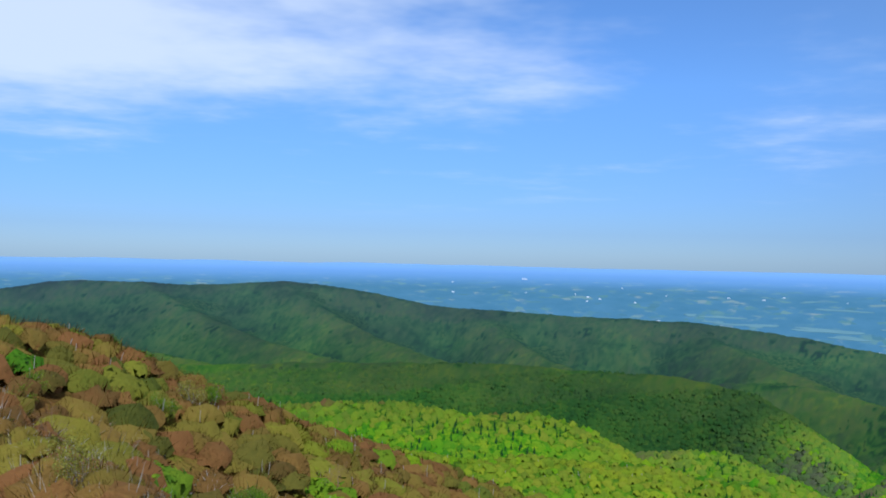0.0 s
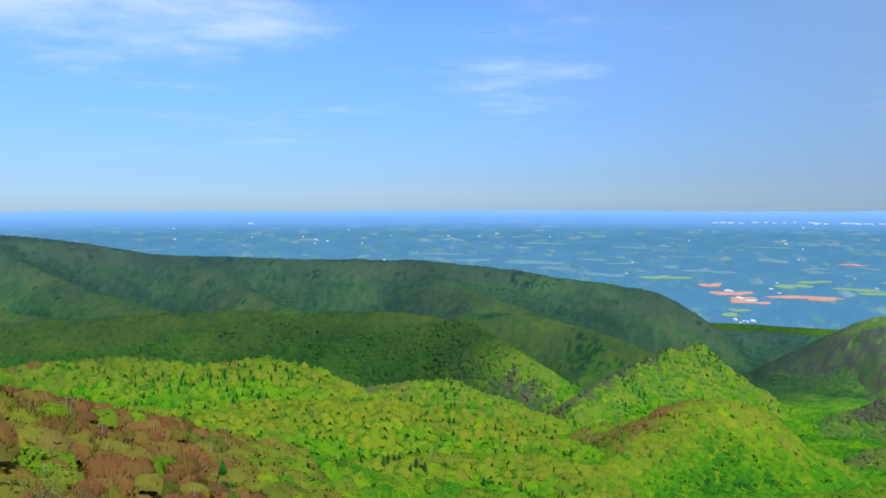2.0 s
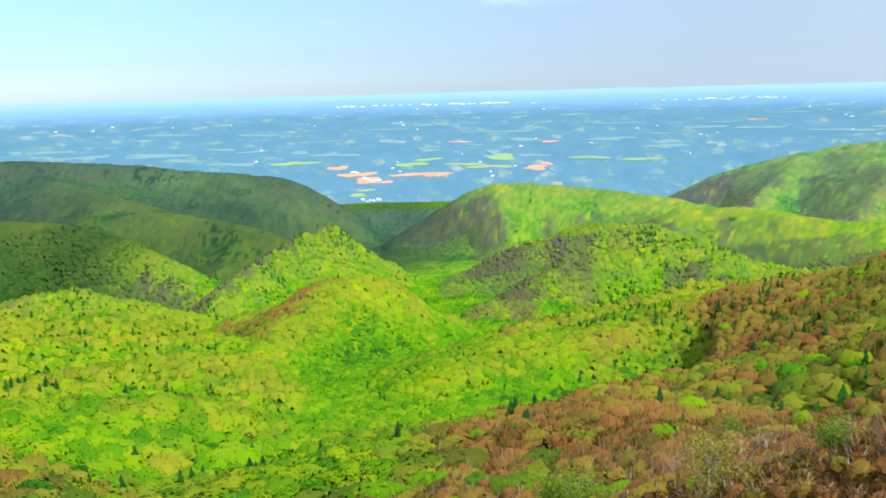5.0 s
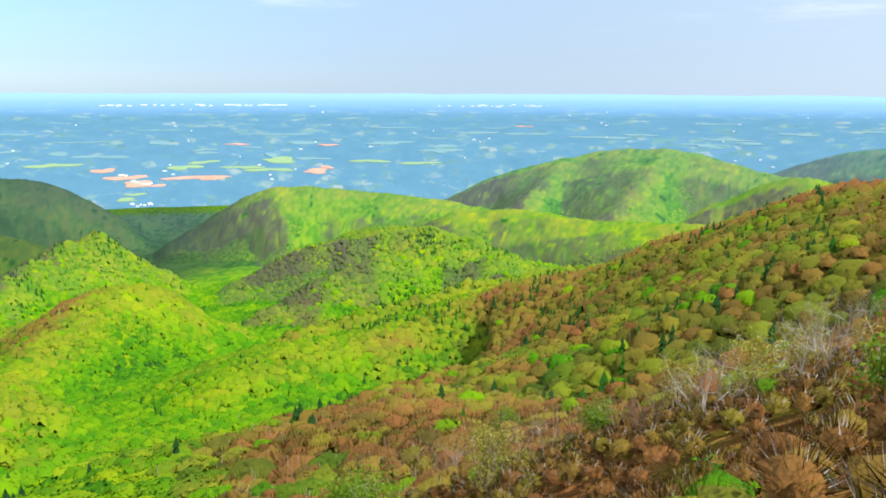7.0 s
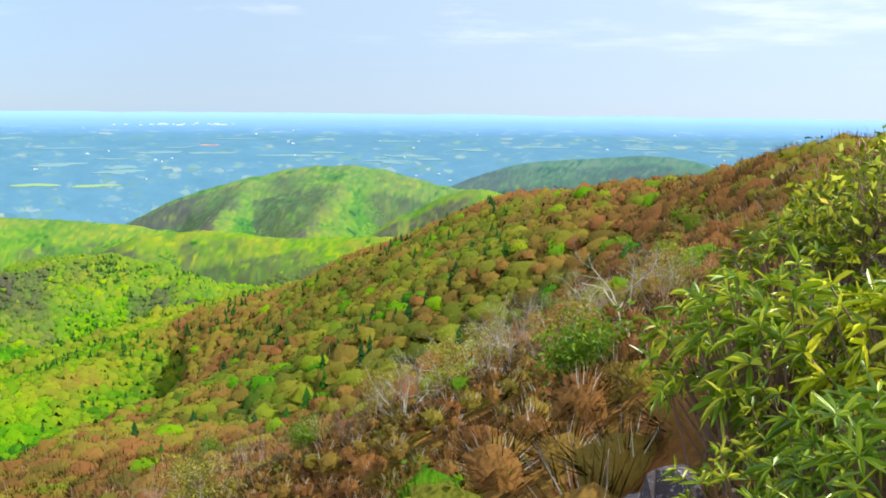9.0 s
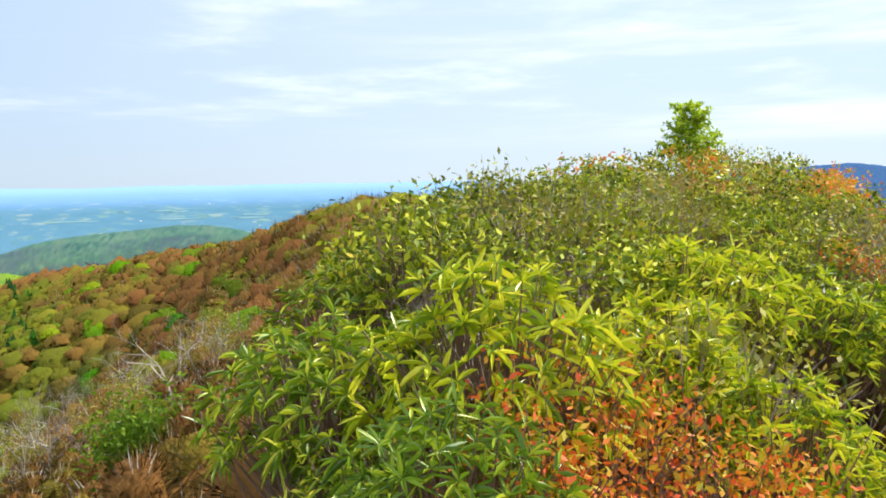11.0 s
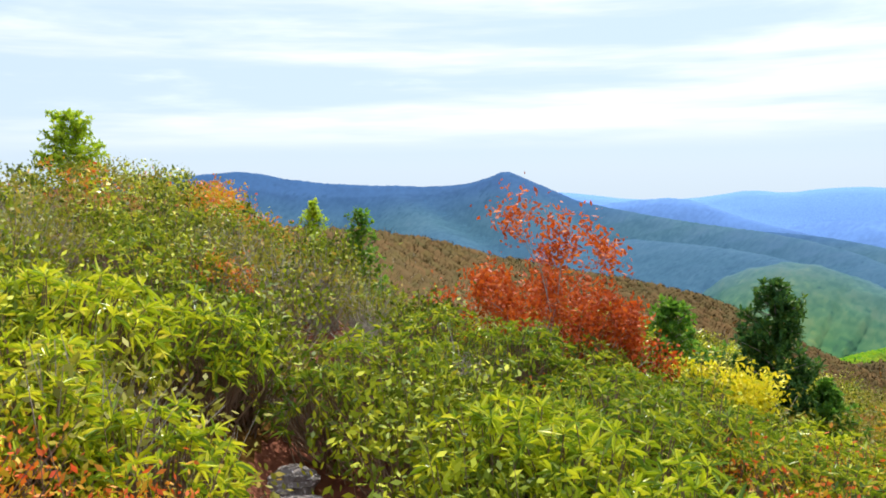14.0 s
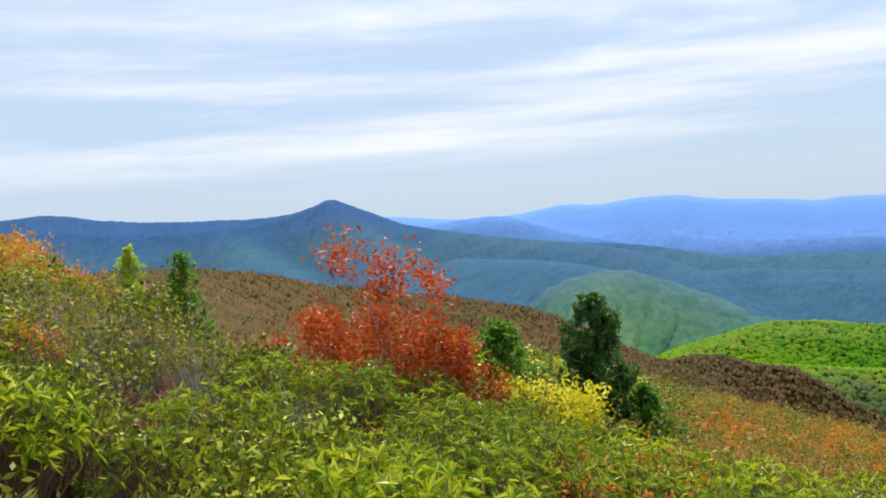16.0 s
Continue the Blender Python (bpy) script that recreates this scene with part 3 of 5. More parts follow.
def canopy(name, r0, r1, rings, step, spacing, tall, seed, label, chance=0.75, sector=(-34, 112.2)):
    """Close-grown crowns as one billowing surface of lobes, for the farther hills."""
    g = np.random.default_rng(seed)
    az = np.radians(np.arange(*sector, step))
    rr = np.geomspace(r0, r1, rings)
    a, r = np.meshgrid(az, rr, indexing="ij")
    a, r = a + g.normal(0, 0.003 * step, a.shape), r * (1 + g.normal(0, 0.16 / rings, r.shape))
    x, y = r * np.sin(a), r * np.cos(a)
    z = height(x, y)
    wx, wy = x + fbm(x / spacing, y / spacing, 61, 3) * spacing * 0.6, y + fbm(x / spacing, y / spacing, 65, 3) * spacing * 0.6
    d, c1, c2, c3, tx, ty = nearest_tree(wx, wy, spacing, seed)
    lobe = nearest_tree(wx, wy, spacing * 0.3, seed + 40)[0]
    u = np.clip(d / (spacing * 0.78), 0, 1)
    grove = fbm(tx / 60, ty / 60, 71, 3) + 0.5 * fbm(tx / 220, ty / 220, 75, 2)
    conifer = (c3 < 0.004 + 0.4 * smooth(grove, 0.2, 0.32) + 0.09 * smooth(np.degrees(a), 54, 64) * (1 - smooth(np.degrees(a), 90, 98)) * (r < 560)) & (r > 170)
    dome = np.where(conifer, 1.3 * (1 - u) ** 0.9, 1 - 0.8 * u * u)
    h = np.interp(r, *tall) * (0.75 + 0.5 * c1) * smooth(r, r0, r0 * 1.14)
    zz = z + h * (0.42 + 0.42 * dome) + h * 0.10 * (1 - np.clip(lobe / (spacing * 0.24), 0, 1)) + h * 0.2 * fbm(x / (spacing * 0.22), y / (spacing * 0.22), 67, 2)
    top = crest_at(x, y)
    leafing = np.clip(leafing_at(x, y, z) - 0.28 * np.maximum(top, 0), 0, 1)
    # crests yellower, hollows deeper green: tree tone that also carries painted relief shade
    pick = np.clip(0.5 + 0.55 * fbm(tx / 70, ty / 70, 77, 3) + 0.30 * top + chance * (c2 - 0.5), 0.14, 1)
    pick = np.where(conifer, 0.02, pick)
    green = np.where(conifer, 1.0, np.clip(leafing + chance * (c3 - 0.5) * (1 - 0.75 * leafing ** 2) * (1 - 0.8 * smooth(np.degrees(a), 112, 125)) + 0.8 * chance * (c2 > 0.93), 0, 1))
    on_plain = (r > 2600) & (z < np.interp(r, FLOOR_R, FLOOR_Z) + 14) & (np.degrees(a) < 112)
    seen = in_sight(x, y, zz + 1.0) & ~on_plain
    nx, ny = x.shape
    ids = np.arange(nx * ny).reshape(nx, ny)
    quad = np.stack([ids[:-1, :-1], ids[1:, :-1], ids[1:, 1:], ids[:-1, 1:]], -1).reshape(-1, 4)
    quad = quad[seen.ravel()[quad].any(1)]
    pts = np.stack([x, y, zz], -1).reshape(-1, 3)
    faces = np.concatenate([quad[:, [0, 1, 2]], quad[:, [0, 2, 3]]])
    own, back = np.unique(faces, return_inverse=True)
    verts = pts[own]
    me = mesh_from(name, verts, back.reshape(-1, 3), (M_CANOPY,), True)
    nv = np.empty(len(verts) * 3, np.float32)
    me.vertices.foreach_get("normal", nv)
    ia = np.clip(np.round((np.degrees(a) + 36) / 0.44).astype(int), 0, na - 1)
    lie = ground_normal[ia, np.clip(np.searchsorted(RR, r), 0, nr - 1)].reshape(-1, 3)[own]
    hazy = far_at(verts[:, 0], verts[:, 1])
    me.normals_split_custom_set_from_vertices(unit(nv.reshape(-1, 3) * 0.8 + lie * 0.45 + np.array([0, 0, 0.12]) * hazy[:, None]).astype(np.float32))
    set_float(me, "pick", pick.ravel()[own])
    set_float(me, "leafing", green.ravel()[own])
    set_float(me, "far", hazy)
    set_float(me, "dusky", np.clip(cloud_shade_at(verts[:, 0], verts[:, 1]), 0, 1))
    return tagged(new(name, me), label, "forest", kind="stuff")


def dome_shape(g, level, lump, floor):
    """A lumpy crown of unit size, open underneath: points, faces and normals."""
    bm = bmesh.new()
    bmesh.ops.create_icosphere(bm, subdivisions=level, radius=1.0)
    o = Vector(g.uniform(0, 60, 3))
    for v in bm.verts:
        v.co *= 1 + lump * (noise.noise(v.co * 1.7 + o) + 0.7 * noise.noise(v.co * 3.6 + o))
    bmesh.ops.delete(bm, geom=[f for f in bm.faces if f.calc_center_median().z < floor], context="FACES")
    bm.normal_update()
    bm.verts.index_update()
    out = (np.array([v.co[:] for v in bm.verts]), np.array([[v.index for v in f.verts] for f in bm.faces]), np.array([v.normal[:] for v in bm.verts]))
    bm.free()
    return out


def conifer_shape(g, tiers, sides):
    """Ragged tiers of drooping boughs round a point."""
    v, f = [], []
    for k in range(tiers):
        top, low, wide = 1.0 - 1.75 * k / tiers, 1.0 - 1.75 * (k + 1.5) / tiers, 0.16 + 0.5 * (k + 1) / tiers
        o = len(v)
        v.append((0, 0, top))
        for j in range(sides):
            q, w = 2 * math.pi * (j + 0.5 * (k % 2)) / sides, wide * g.uniform(0.55, 1.2)
            v.append((w * math.cos(q), w * math.sin(q), low + g.uniform(-0.08, 0.08)))
        f += [(o, o + 1 + j, o + 1 + (j + 1) % sides) for j in range(sides)]
    v = np.array(v)
    return v, np.array(f), unit(v * np.array([1, 1, 0]) + np.array([0, 0, 0.45]))


def woods(name, r0, r1, spacing, tall, seed, label, level, clumps, twigs, chance=0.8, wide=0.66, trunks=0.0, core=0.86, sector=(-34, 112)):
    """Single trees, joined: leafy crowns of lumps and leaf clumps, bare crowns of fanning twigs, dark ragged conifers."""
    g = np.random.default_rng(seed)
    ax = np.arange(-r1, r1, spacing)
    x, y = np.meshgrid(ax, ax)
    x = (x + np.where(np.arange(len(ax)) % 2, 0.5, 0.0)[:, None] * spacing).ravel()
    y = y.ravel()
    x, y = x + g.uniform(-0.46, 0.46, x.shape) * spacing, y + g.uniform(-0.46, 0.46, x.shape) * spacing
    r = np.hypot(x, y)
    az = (np.degrees(np.arctan2(x, y)) + 60) % 360 - 60
    ok = (r > r0) & (r < r1) & (az > sector[0]) & (az < sector[1]) & ~((r < 46) & (az > 98))
    x, y, r, az = x[ok], y[ok], r[ok], az[ok]
    z = sheet_height(x, y)
    h = np.interp(r, *tall) * g.uniform(0.72, 1.2, len(x))
    ok = in_sight(x, y, z + h)
    x, y, r, az, z, h = x[ok], y[ok], r[ok], az[ok], z[ok], h[ok]
    n = len(x)
    top = crest_at(x, y)
    grove = fbm(x / 60, y / 60, 71, 3) + 0.5 * fbm(x / 220, y / 220, 75, 2)
    pines = 0.012 + 0.6 * smooth(grove, 0.12, 0.26) + 0.45 * smooth(az, 46, 60) * (1 - smooth(az, 90, 98)) * smooth(fbm(x / 34, y / 34, 79, 3), 0.04, 0.2)
    conifer = (g.random(n) < pines) & (r > 150) & (r < 1500) & ((az < 84) | (r > 500))
    leafing = np.clip(leafing_at(x, y, z) - 0.30 * np.maximum(top, 0), 0, 1)
    # tone by crest and hollow, partly relief shade put into the colour
    pick = np.clip(0.48 + 0.45 * fbm(x / 70, y / 70, 77, 3) + 0.2 * top + chance * (g.random(n) - 0.5), 0.1, 1)
    green = np.clip(leafing + chance * (g.random(n) - 0.5) * (1 - 0.75 * leafing ** 2) * (1 - 0.8 * smooth(az, 112, 125)) + 0.7 * (g.random(n) > 0.95) * (az < 108), 0, 1)
    pick = np.where(r < 70, 0.25 + 0.72 * pick, pick)
    pick = np.where((az > 112) & (r < 420), 0.16 + 0.3 * pick, pick)
    pick, green = np.where(conifer, 0.02, pick), np.where(conifer, 1.0, green)
    rad = spacing * wide * (0.62 + 0.76 * g.random(n) ** 1.3) * np.where(conifer, 0.85, 1.0)
    up = np.where(conifer, 1.25, 0.85) * rad
    mid = np.stack([x, y, z + np.where(conifer, 1.35 * h + 1.0, h) - up], -1)
    size = np.stack([rad, rad * g.uniform(0.85, 1.15, n), up], -1)
    turn = g.uniform(0, 2 * math.pi, n)
    bare = (green < 0.42) & (twigs > 0)
    lie = ground_normal[np.clip(np.round((az + 36) / 0.44).astype(int), 0, na - 1), np.clip(np.searchsorted(RR, r), 0, nr - 1)]
    P, N, F, own, jit, pale, count = [], [], [], [], [], [], 0

    def place(who, v, nor, f):
        """Set copies of one shape on the trees listed."""
        nonlocal count
        if not len(who):
            return
        c, s = np.cos(turn[who])[:, None], np.sin(turn[who])[:, None]
        vx, vy = v[None, :, 0] * size[who, 0, None], v[None, :, 1] * size[who, 1, None]
        p = np.stack([vx * c - vy * s, vx * s + vy * c, v[None, :, 2] * size[who, 2, None]], -1) + mid[who][:, None, :]
        mx, my = nor[None, :, 0] / size[who, 0, None], nor[None, :, 1] / size[who, 1, None]
        m = unit(np.stack([mx * c - my * s, mx * s + my * c, nor[None, :, 2] / size[who, 2, None]], -1))
        m = unit(m + 1.5 * lie[who][:, None, :])
        P.append(p.reshape(-1, 3)), N.append(m.reshape(-1, 3))
        F.append((f[None] + (count + len(v) * np.arange(len(who)))[:, None, None]).reshape(-1, 3))
        own.append(np.repeat(who, len(v)))
        pale.append(np.zeros(len(f) * len(who), bool))
        jit.append(np.repeat(g.normal(0, 0.03, len(who)), len(v)))
        count += p.shape[0] * p.shape[1]

    kinds = g.integers(0, 6, n)
    for k in range(6):
        v, f, nor = dome_shape(g, level, 0.46, -0.18)
        place(np.flatnonzero((kinds == k) & ~conifer & ~bare), v, nor, f)
        place(np.flatnonzero((kinds == k) & ~conifer & bare), v * core, nor, f)
        v, f, nor = conifer_shape(g, 4 if level > 1 else 3, 7 if level > 1 else 5)
        place(np.flatnonzero((kinds == k) & conifer), v, nor, f)

    def loose(who, per, twiggy):
        """Leaf clumps on the crowns, or twigs fanning out of them, one triangle each."""
        nonlocal count
        if not len(who) or not per:
            return
        w = np.repeat(who, per)
        d = g.normal(size=(len(w), 3))
        d[:, 2] = np.abs(d[:, 2]) * 1.1 - 0.25
        d = unit(d)
        body = size[w]
        out = unit(d / body)
        if twiggy:
            a = d * g.uniform(0.3, 0.75, (len(w), 1)) * body
            b = d * body * 0.8 + unit(d * 0.6 + np.array([0, 0, 0.8]) + g.normal(0, 0.25, (len(w), 3))) * body.mean(1)[:, None] * g.uniform(0.2, 0.5, (len(w), 1))
            side = unit(np.cross(b - a, g.normal(size=(len(w), 3)))) * np.maximum(0.006, 0.00045 * r[w])[:, None] * g.uniform(0.6, 1.5, (len(w), 1))
            tri = np.stack([a - side, a + side, b], 1)
        else:
            c = d * body * g.uniform(0.84, 1.2, (len(w), 1))
            e1 = unit(np.cross(out, g.normal(size=(len(w), 3))) + 0.5 * out * g.normal(size=(len(w), 1)))
            e2 = np.cross(out, e1)
            s = (body.mean(1) * g.uniform(0.07, 0.16, len(w)))[:, None]
            tri = np.stack([c + e1 * s, c - e1 * s * 0.5 + e2 * s * 0.9, c - e1 * s * 0.6 - e2 * s * 0.8], 1)
        wrong = (np.cross(tri[:, 1] - tri[:, 0], tri[:, 2] - tri[:, 0]) * out).sum(1) < 0
        tri[wrong] = tri[wrong][:, [0, 2, 1]]
        tri = tri + mid[w][:, None, :]
        P.append(tri.reshape(-1, 3)), N.append(np.repeat(unit(out + 1.6 * lie[w] + g.normal(0, 0.28, out.shape)), 3, 0))
        F.append(count + np.arange(3 * len(w)).reshape(-1, 3))
        own.append(np.repeat(w, 3))
        pale.append((g.random(len(w)) < 0.2) & (r[w] < 90) & twiggy)
        jit.append(np.repeat(g.normal(0, 0.22 if twiggy else 0.13, len(w)), 3))
        count += 3 * len(w)

    loose(np.flatnonzero(~bare & ~conifer), clumps, False)
    loose(np.flatnonzero(bare), twigs, True)
    # pale stems that show through the thin crowns
    who = np.flatnonzero((g.random(n) < trunks * (1 - 0.8 * green)) & ~conifer)
    if len(who):
        at = np.stack([x[who], y[who], z[who]], -1) + np.stack([size[who, 0] * g.normal(0, 0.35, len(who)), size[who, 1] * g.normal(0, 0.35, len(who)), np.zeros(len(who))], -1)
        tip = at + np.stack([g.normal(0, 0.10, len(who)) * h[who], g.normal(0, 0.10, len(who)) * h[who], h[who] * g.uniform(0.95, 1.25, len(who))], -1)
        v, f = sticks(at, tip, 0.00042 * r[who] + 0.02, 0.0002 * r[who] + 0.01)
        P.append(v), F.append(count + np.concatenate([f[:, [0, 1, 2]], f[:, [0, 2, 3]]])), N.append(np.repeat(unit(-at * np.array([1, 1, 0]) + np.array([0, 0, 1.0])), 6, 0))
        own.append(np.repeat(who, 6)), jit.append(np.zeros(len(v))), pale.append(np.ones(2 * len(f), bool))
    P, N, F, own, jit, pale = (np.concatenate(k) for k in (P, N, F, own, jit, pale))
    me = mesh_from(name, P, F, (M_CANOPY, M_BARK), True)
    me.polygons.foreach_set("material_index", pale.astype(np.int32))
    me.normals_split_custom_set_from_vertices(N.astype(np.float32))
    set_float(me, "pick", np.clip(pick[own] + jit, 0, 1))
    set_float(me, "leafing", green[own])
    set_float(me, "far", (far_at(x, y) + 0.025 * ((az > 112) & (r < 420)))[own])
    set_float(me, "dusky", np.clip(cloud_shade_at(x, y), 0, 1)[own])
    return tagged(new(name, me), label, "forest", kind="stuff")


NEAR, FAR = ((33, 60, 150, 300, 430), (1.3, 2.3, 3.2, 3.5, 3.5)), ((430, 1000, 3100), (3.6, 3.8, 5.6))
LOW = ((4, 9, 34), (0.35, 0.7, 1.3))
woods("slope_scrub", 4.6, 35, 1.0, LOW, 100, "brown and budding twiggy scrub on the steep summit slope", 1, 60, 190, 0.6, 0.5, 0.0, 0.75)
woods("twiggy_slope_woods", 33, 78, 2.6, NEAR, 101, "bare brown and budding young trees on the steep upper slope", 2, 110, 130, 0.65, 0.76, 0.22, 0.8)
woods("upper_slope_woods", 76, 155, 4.2, NEAR, 106, "bare brown and budding spring trees on the upper slopes", 2, 140, 150, 0.65, 0.76, 0.25)
woods("slope_woods", 150, 330, 5.2, NEAR, 102, "brown, budding and fresh green spring trees with dark pines on the slopes", 2, 85, 70, 0.45, 0.78, 0.35)
woods("valley_woods", 328, 760, 5.8, ((330, 760), (3.4, 3.6)), 103, "bright green spring trees with dark pines in the valley", 1, 26, 0, 0.32, 0.8, 0.25)
woods("hill_woods", 755, 1650, 7.0, FAR, 104, "bright green spring trees on the hills across the valley", 1, 6, 0, 0.3, 0.82)
woods("shoulder_woods", 46, 420, 2.3, ((46, 420), (1.1, 2.6)), 107, "bare purple-brown woods on the long shoulder beyond the knoll", 1, 10, 26, 0.7, 0.76, 0.05, 0.84, (112, 194))
woods("far_side_woods", 420, 1100, 4.4, ((330, 760), (2.8, 3.2)), 108, "green spring trees on the hill beyond the shoulder", 1, 8, 0, 0.4, 0.8, 0.1, 0.86, (112, 194))
canopy("ridge_woods", 1450, 4300, 200, 0.16, 9.0, FAR, 105, "green spring woods covering the farther hills and ridges, partly coloured in cloud shade", 0.45)
canopy("eastern_woods", 1080, 4300, 240, 0.16, 8.0, ((430, 1000, 3100), (3.0, 3.4, 5.6)), 109, "hazy blue-green woods on the mountains beyond the shoulder", 0.45, sector=(112, 194))

# ---------------------------------------------------------------- plants of the summit


def leaf_material(name, stops, rough=0.45, gloss=0.4, through_light=0.3):
    m, n = material(name, rough, gloss)
    pick = n.add("ShaderNodeNewGeometry").outputs["Random Per Island"]
    each = n.add("ShaderNodeObjectInfo").outputs["Random"]
    v = n.math("ADD", n.math("MULTIPLY", pick, 0.8), n.math("MULTIPLY", each, 0.2))
    n.put(n.bsdf.inputs["Base Color"], n.ramp(v, *stops))
    tr = n.add("ShaderNodeBsdfTranslucent")
    n.put(tr.inputs[0], n.ramp(v, *stops))
    mx = n.add("ShaderNodeMixShader")
    mx.inputs[0].default_value = through_light
    n.put(mx.inputs[1], n.bsdf.outputs[0])
    n.put(mx.inputs[2], tr.outputs[0])
    out = [k for k in m.node_tree.nodes if k.type == "OUTPUT_MATERIAL"][0]
    n.put(out.inputs[0], mx.outputs[0])
    return m


M_RHODO = leaf_material("rhododendron_leaf", ((0.0, (0.045, 0.11, 0.008)), (0.30, (0.22, 0.32, 0.010)), (0.64, (0.54, 0.58, 0.018)), (0.88, (0.74, 0.70, 0.04)), (0.97, (0.75, 0.64, 0.07)), (1.0, (0.75, 0.50, 0.07))), 0.38, 0.5)
# darker copy of the leaf, the knoll edge's shade put into its green
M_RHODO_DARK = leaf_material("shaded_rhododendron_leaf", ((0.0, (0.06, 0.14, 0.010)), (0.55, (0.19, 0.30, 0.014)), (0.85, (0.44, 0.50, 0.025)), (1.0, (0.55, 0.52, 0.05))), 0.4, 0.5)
M_RHODO_SMALL = leaf_material("small_rhododendron_leaf", ((0.0, (0.045, 0.10, 0.008)), (0.35, (0.15, 0.24, 0.010)), (0.7, (0.36, 0.41, 0.016)), (0.92, (0.62, 0.60, 0.035)), (1.0, (0.62, 0.42, 0.05))), 0.4, 0.5)
M_LAUREL = leaf_material("laurel_leaf", ((0.0, (0.030, 0.055, 0.006)), (0.35, (0.115, 0.16, 0.008)), (0.7, (0.29, 0.34, 0.012)), (0.92, (0.54, 0.54, 0.03)), (1.0, (0.48, 0.24, 0.03))), 0.62, 0.2, 0.15)
M_OLIVE = leaf_material("olive_leaf", ((0.0, (0.10, 0.11, 0.012)), (0.4, (0.22, 0.21, 0.025)), (0.8, (0.34, 0.32, 0.04)), (1.0, (0.40, 0.20, 0.04))), 0.6, 0.3)
M_ORANGE = leaf_material("orange_leaf", ((0.0, (0.24, 0.27, 0.015)), (0.3, (0.52, 0.36, 0.02)), (0.6, (0.64, 0.19, 0.02)), (1.0, (0.68, 0.07, 0.03))), 0.6, 0.3)
M_RED = leaf_material("red_leaf", ((0.0, (0.28, 0.045, 0.008)), (0.5, (0.52, 0.085, 0.010)), (0.85, (0.64, 0.14, 0.015)), (1.0, (0.68, 0.22, 0.03))), 0.6, 0.3)
M_YELLOW = leaf_material("yellow_leaf", ((0.0, (0.42, 0.44, 0.02)), (0.5, (0.74, 0.66, 0.02)), (1.0, (0.85, 0.70, 0.03))), 0.6, 0.3)
M_FRESH = leaf_material("fresh_leaf", ((0.0, (0.06, 0.13, 0.008)), (0.5, (0.13, 0.24, 0.010)), (1.0, (0.24, 0.34, 0.016))), 0.6, 0.2, 0.4)
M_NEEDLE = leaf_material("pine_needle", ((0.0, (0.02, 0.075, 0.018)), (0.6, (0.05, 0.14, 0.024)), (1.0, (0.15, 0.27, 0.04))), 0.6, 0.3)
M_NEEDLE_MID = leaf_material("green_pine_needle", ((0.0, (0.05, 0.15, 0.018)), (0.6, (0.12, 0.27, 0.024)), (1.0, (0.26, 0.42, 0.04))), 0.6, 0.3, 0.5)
# paler needle copy, sunlight put into its yellow-green
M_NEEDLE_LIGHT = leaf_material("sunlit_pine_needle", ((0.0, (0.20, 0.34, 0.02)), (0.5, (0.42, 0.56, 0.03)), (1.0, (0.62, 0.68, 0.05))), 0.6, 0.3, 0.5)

M_TWIG, n = material("grey_twig", 0.9, 0.15)
grain = n.noise(n.place, 14.0, 4.0, 0.7)
n.put(n.bsdf.inputs["Base Color"], n.mix(grain, (0.16, 0.13, 0.10), (0.52, 0.47, 0.41)))
M_TWIG_BROWN, n = material("brown_twig", 0.9, 0.15)
grain = n.noise(n.place, 14.0, 4.0, 0.7)
n.put(n.bsdf.inputs["Base Color"], n.mix(grain, (0.09, 0.06, 0.04), (0.29, 0.19, 0.13)))
M_ROCK, n = material("lichened_rock", 0.9, 0.2)
grain = n.noise(n.place, 9.0, 7.0, 0.7)
spots = n.noise(n.place, 34.0, 4.0, 0.7)
n.put(n.bsdf.inputs["Base Color"], n.mix(n.span(spots, 0.56, 0.64), n.mix(grain, (0.10, 0.085, 0.085), (0.34, 0.30, 0.29)), (0.62, 0.60, 0.62)))
bump(n, grain, 0.9, 0.03)


M_BOULDER, n = material("dark_lichened_rock", 0.9, 0.2)
grain = n.noise(n.place, 11.0, 7.0, 0.75)
spots = n.noise(n.place, 30.0, 5.0, 0.7)
n.put(n.bsdf.inputs["Base Color"], n.mix(n.span(spots, 0.55, 0.66), n.mix(grain, (0.035, 0.030, 0.034), (0.15, 0.125, 0.14)), (0.46, 0.42, 0.48)))
bump(n, grain, 1.0, 0.05)


def leaves(origin, way, length, width, g, bend=0.25):
    """Folded pointed leaves: two quads each, hinged on the midrib."""
    way = unit(way)
    side = unit(np.cross(way, g.normal(size=way.shape) * 0.35 + np.array([0, 0, 1.0])))
    nor = np.cross(side, way)
    L, W = np.asarray(length)[:, None], np.asarray(width)[:, None]
    sag = -np.array([0, 0, 1.0]) * L * bend
    tip = origin + way * L + sag
    p1 = origin + way * L * 0.35 + sag * 0.12
    p2 = origin + way * L * 0.72 + sag * 0.5
    lift = nor * W * 0.35
    v = np.stack([origin, p1 + side * W + lift, p2 + side * W * 0.8 + lift, tip, p2 - side * W * 0.8 + lift, p1 - side * W + lift], 1).reshape(-1, 3)
    o = 6 * np.arange(len(origin))[:, None]
    f = np.concatenate([o + np.array([[0, 1, 2, 3]]), o + np.array([[0, 3, 4, 5]])])
    return v, f


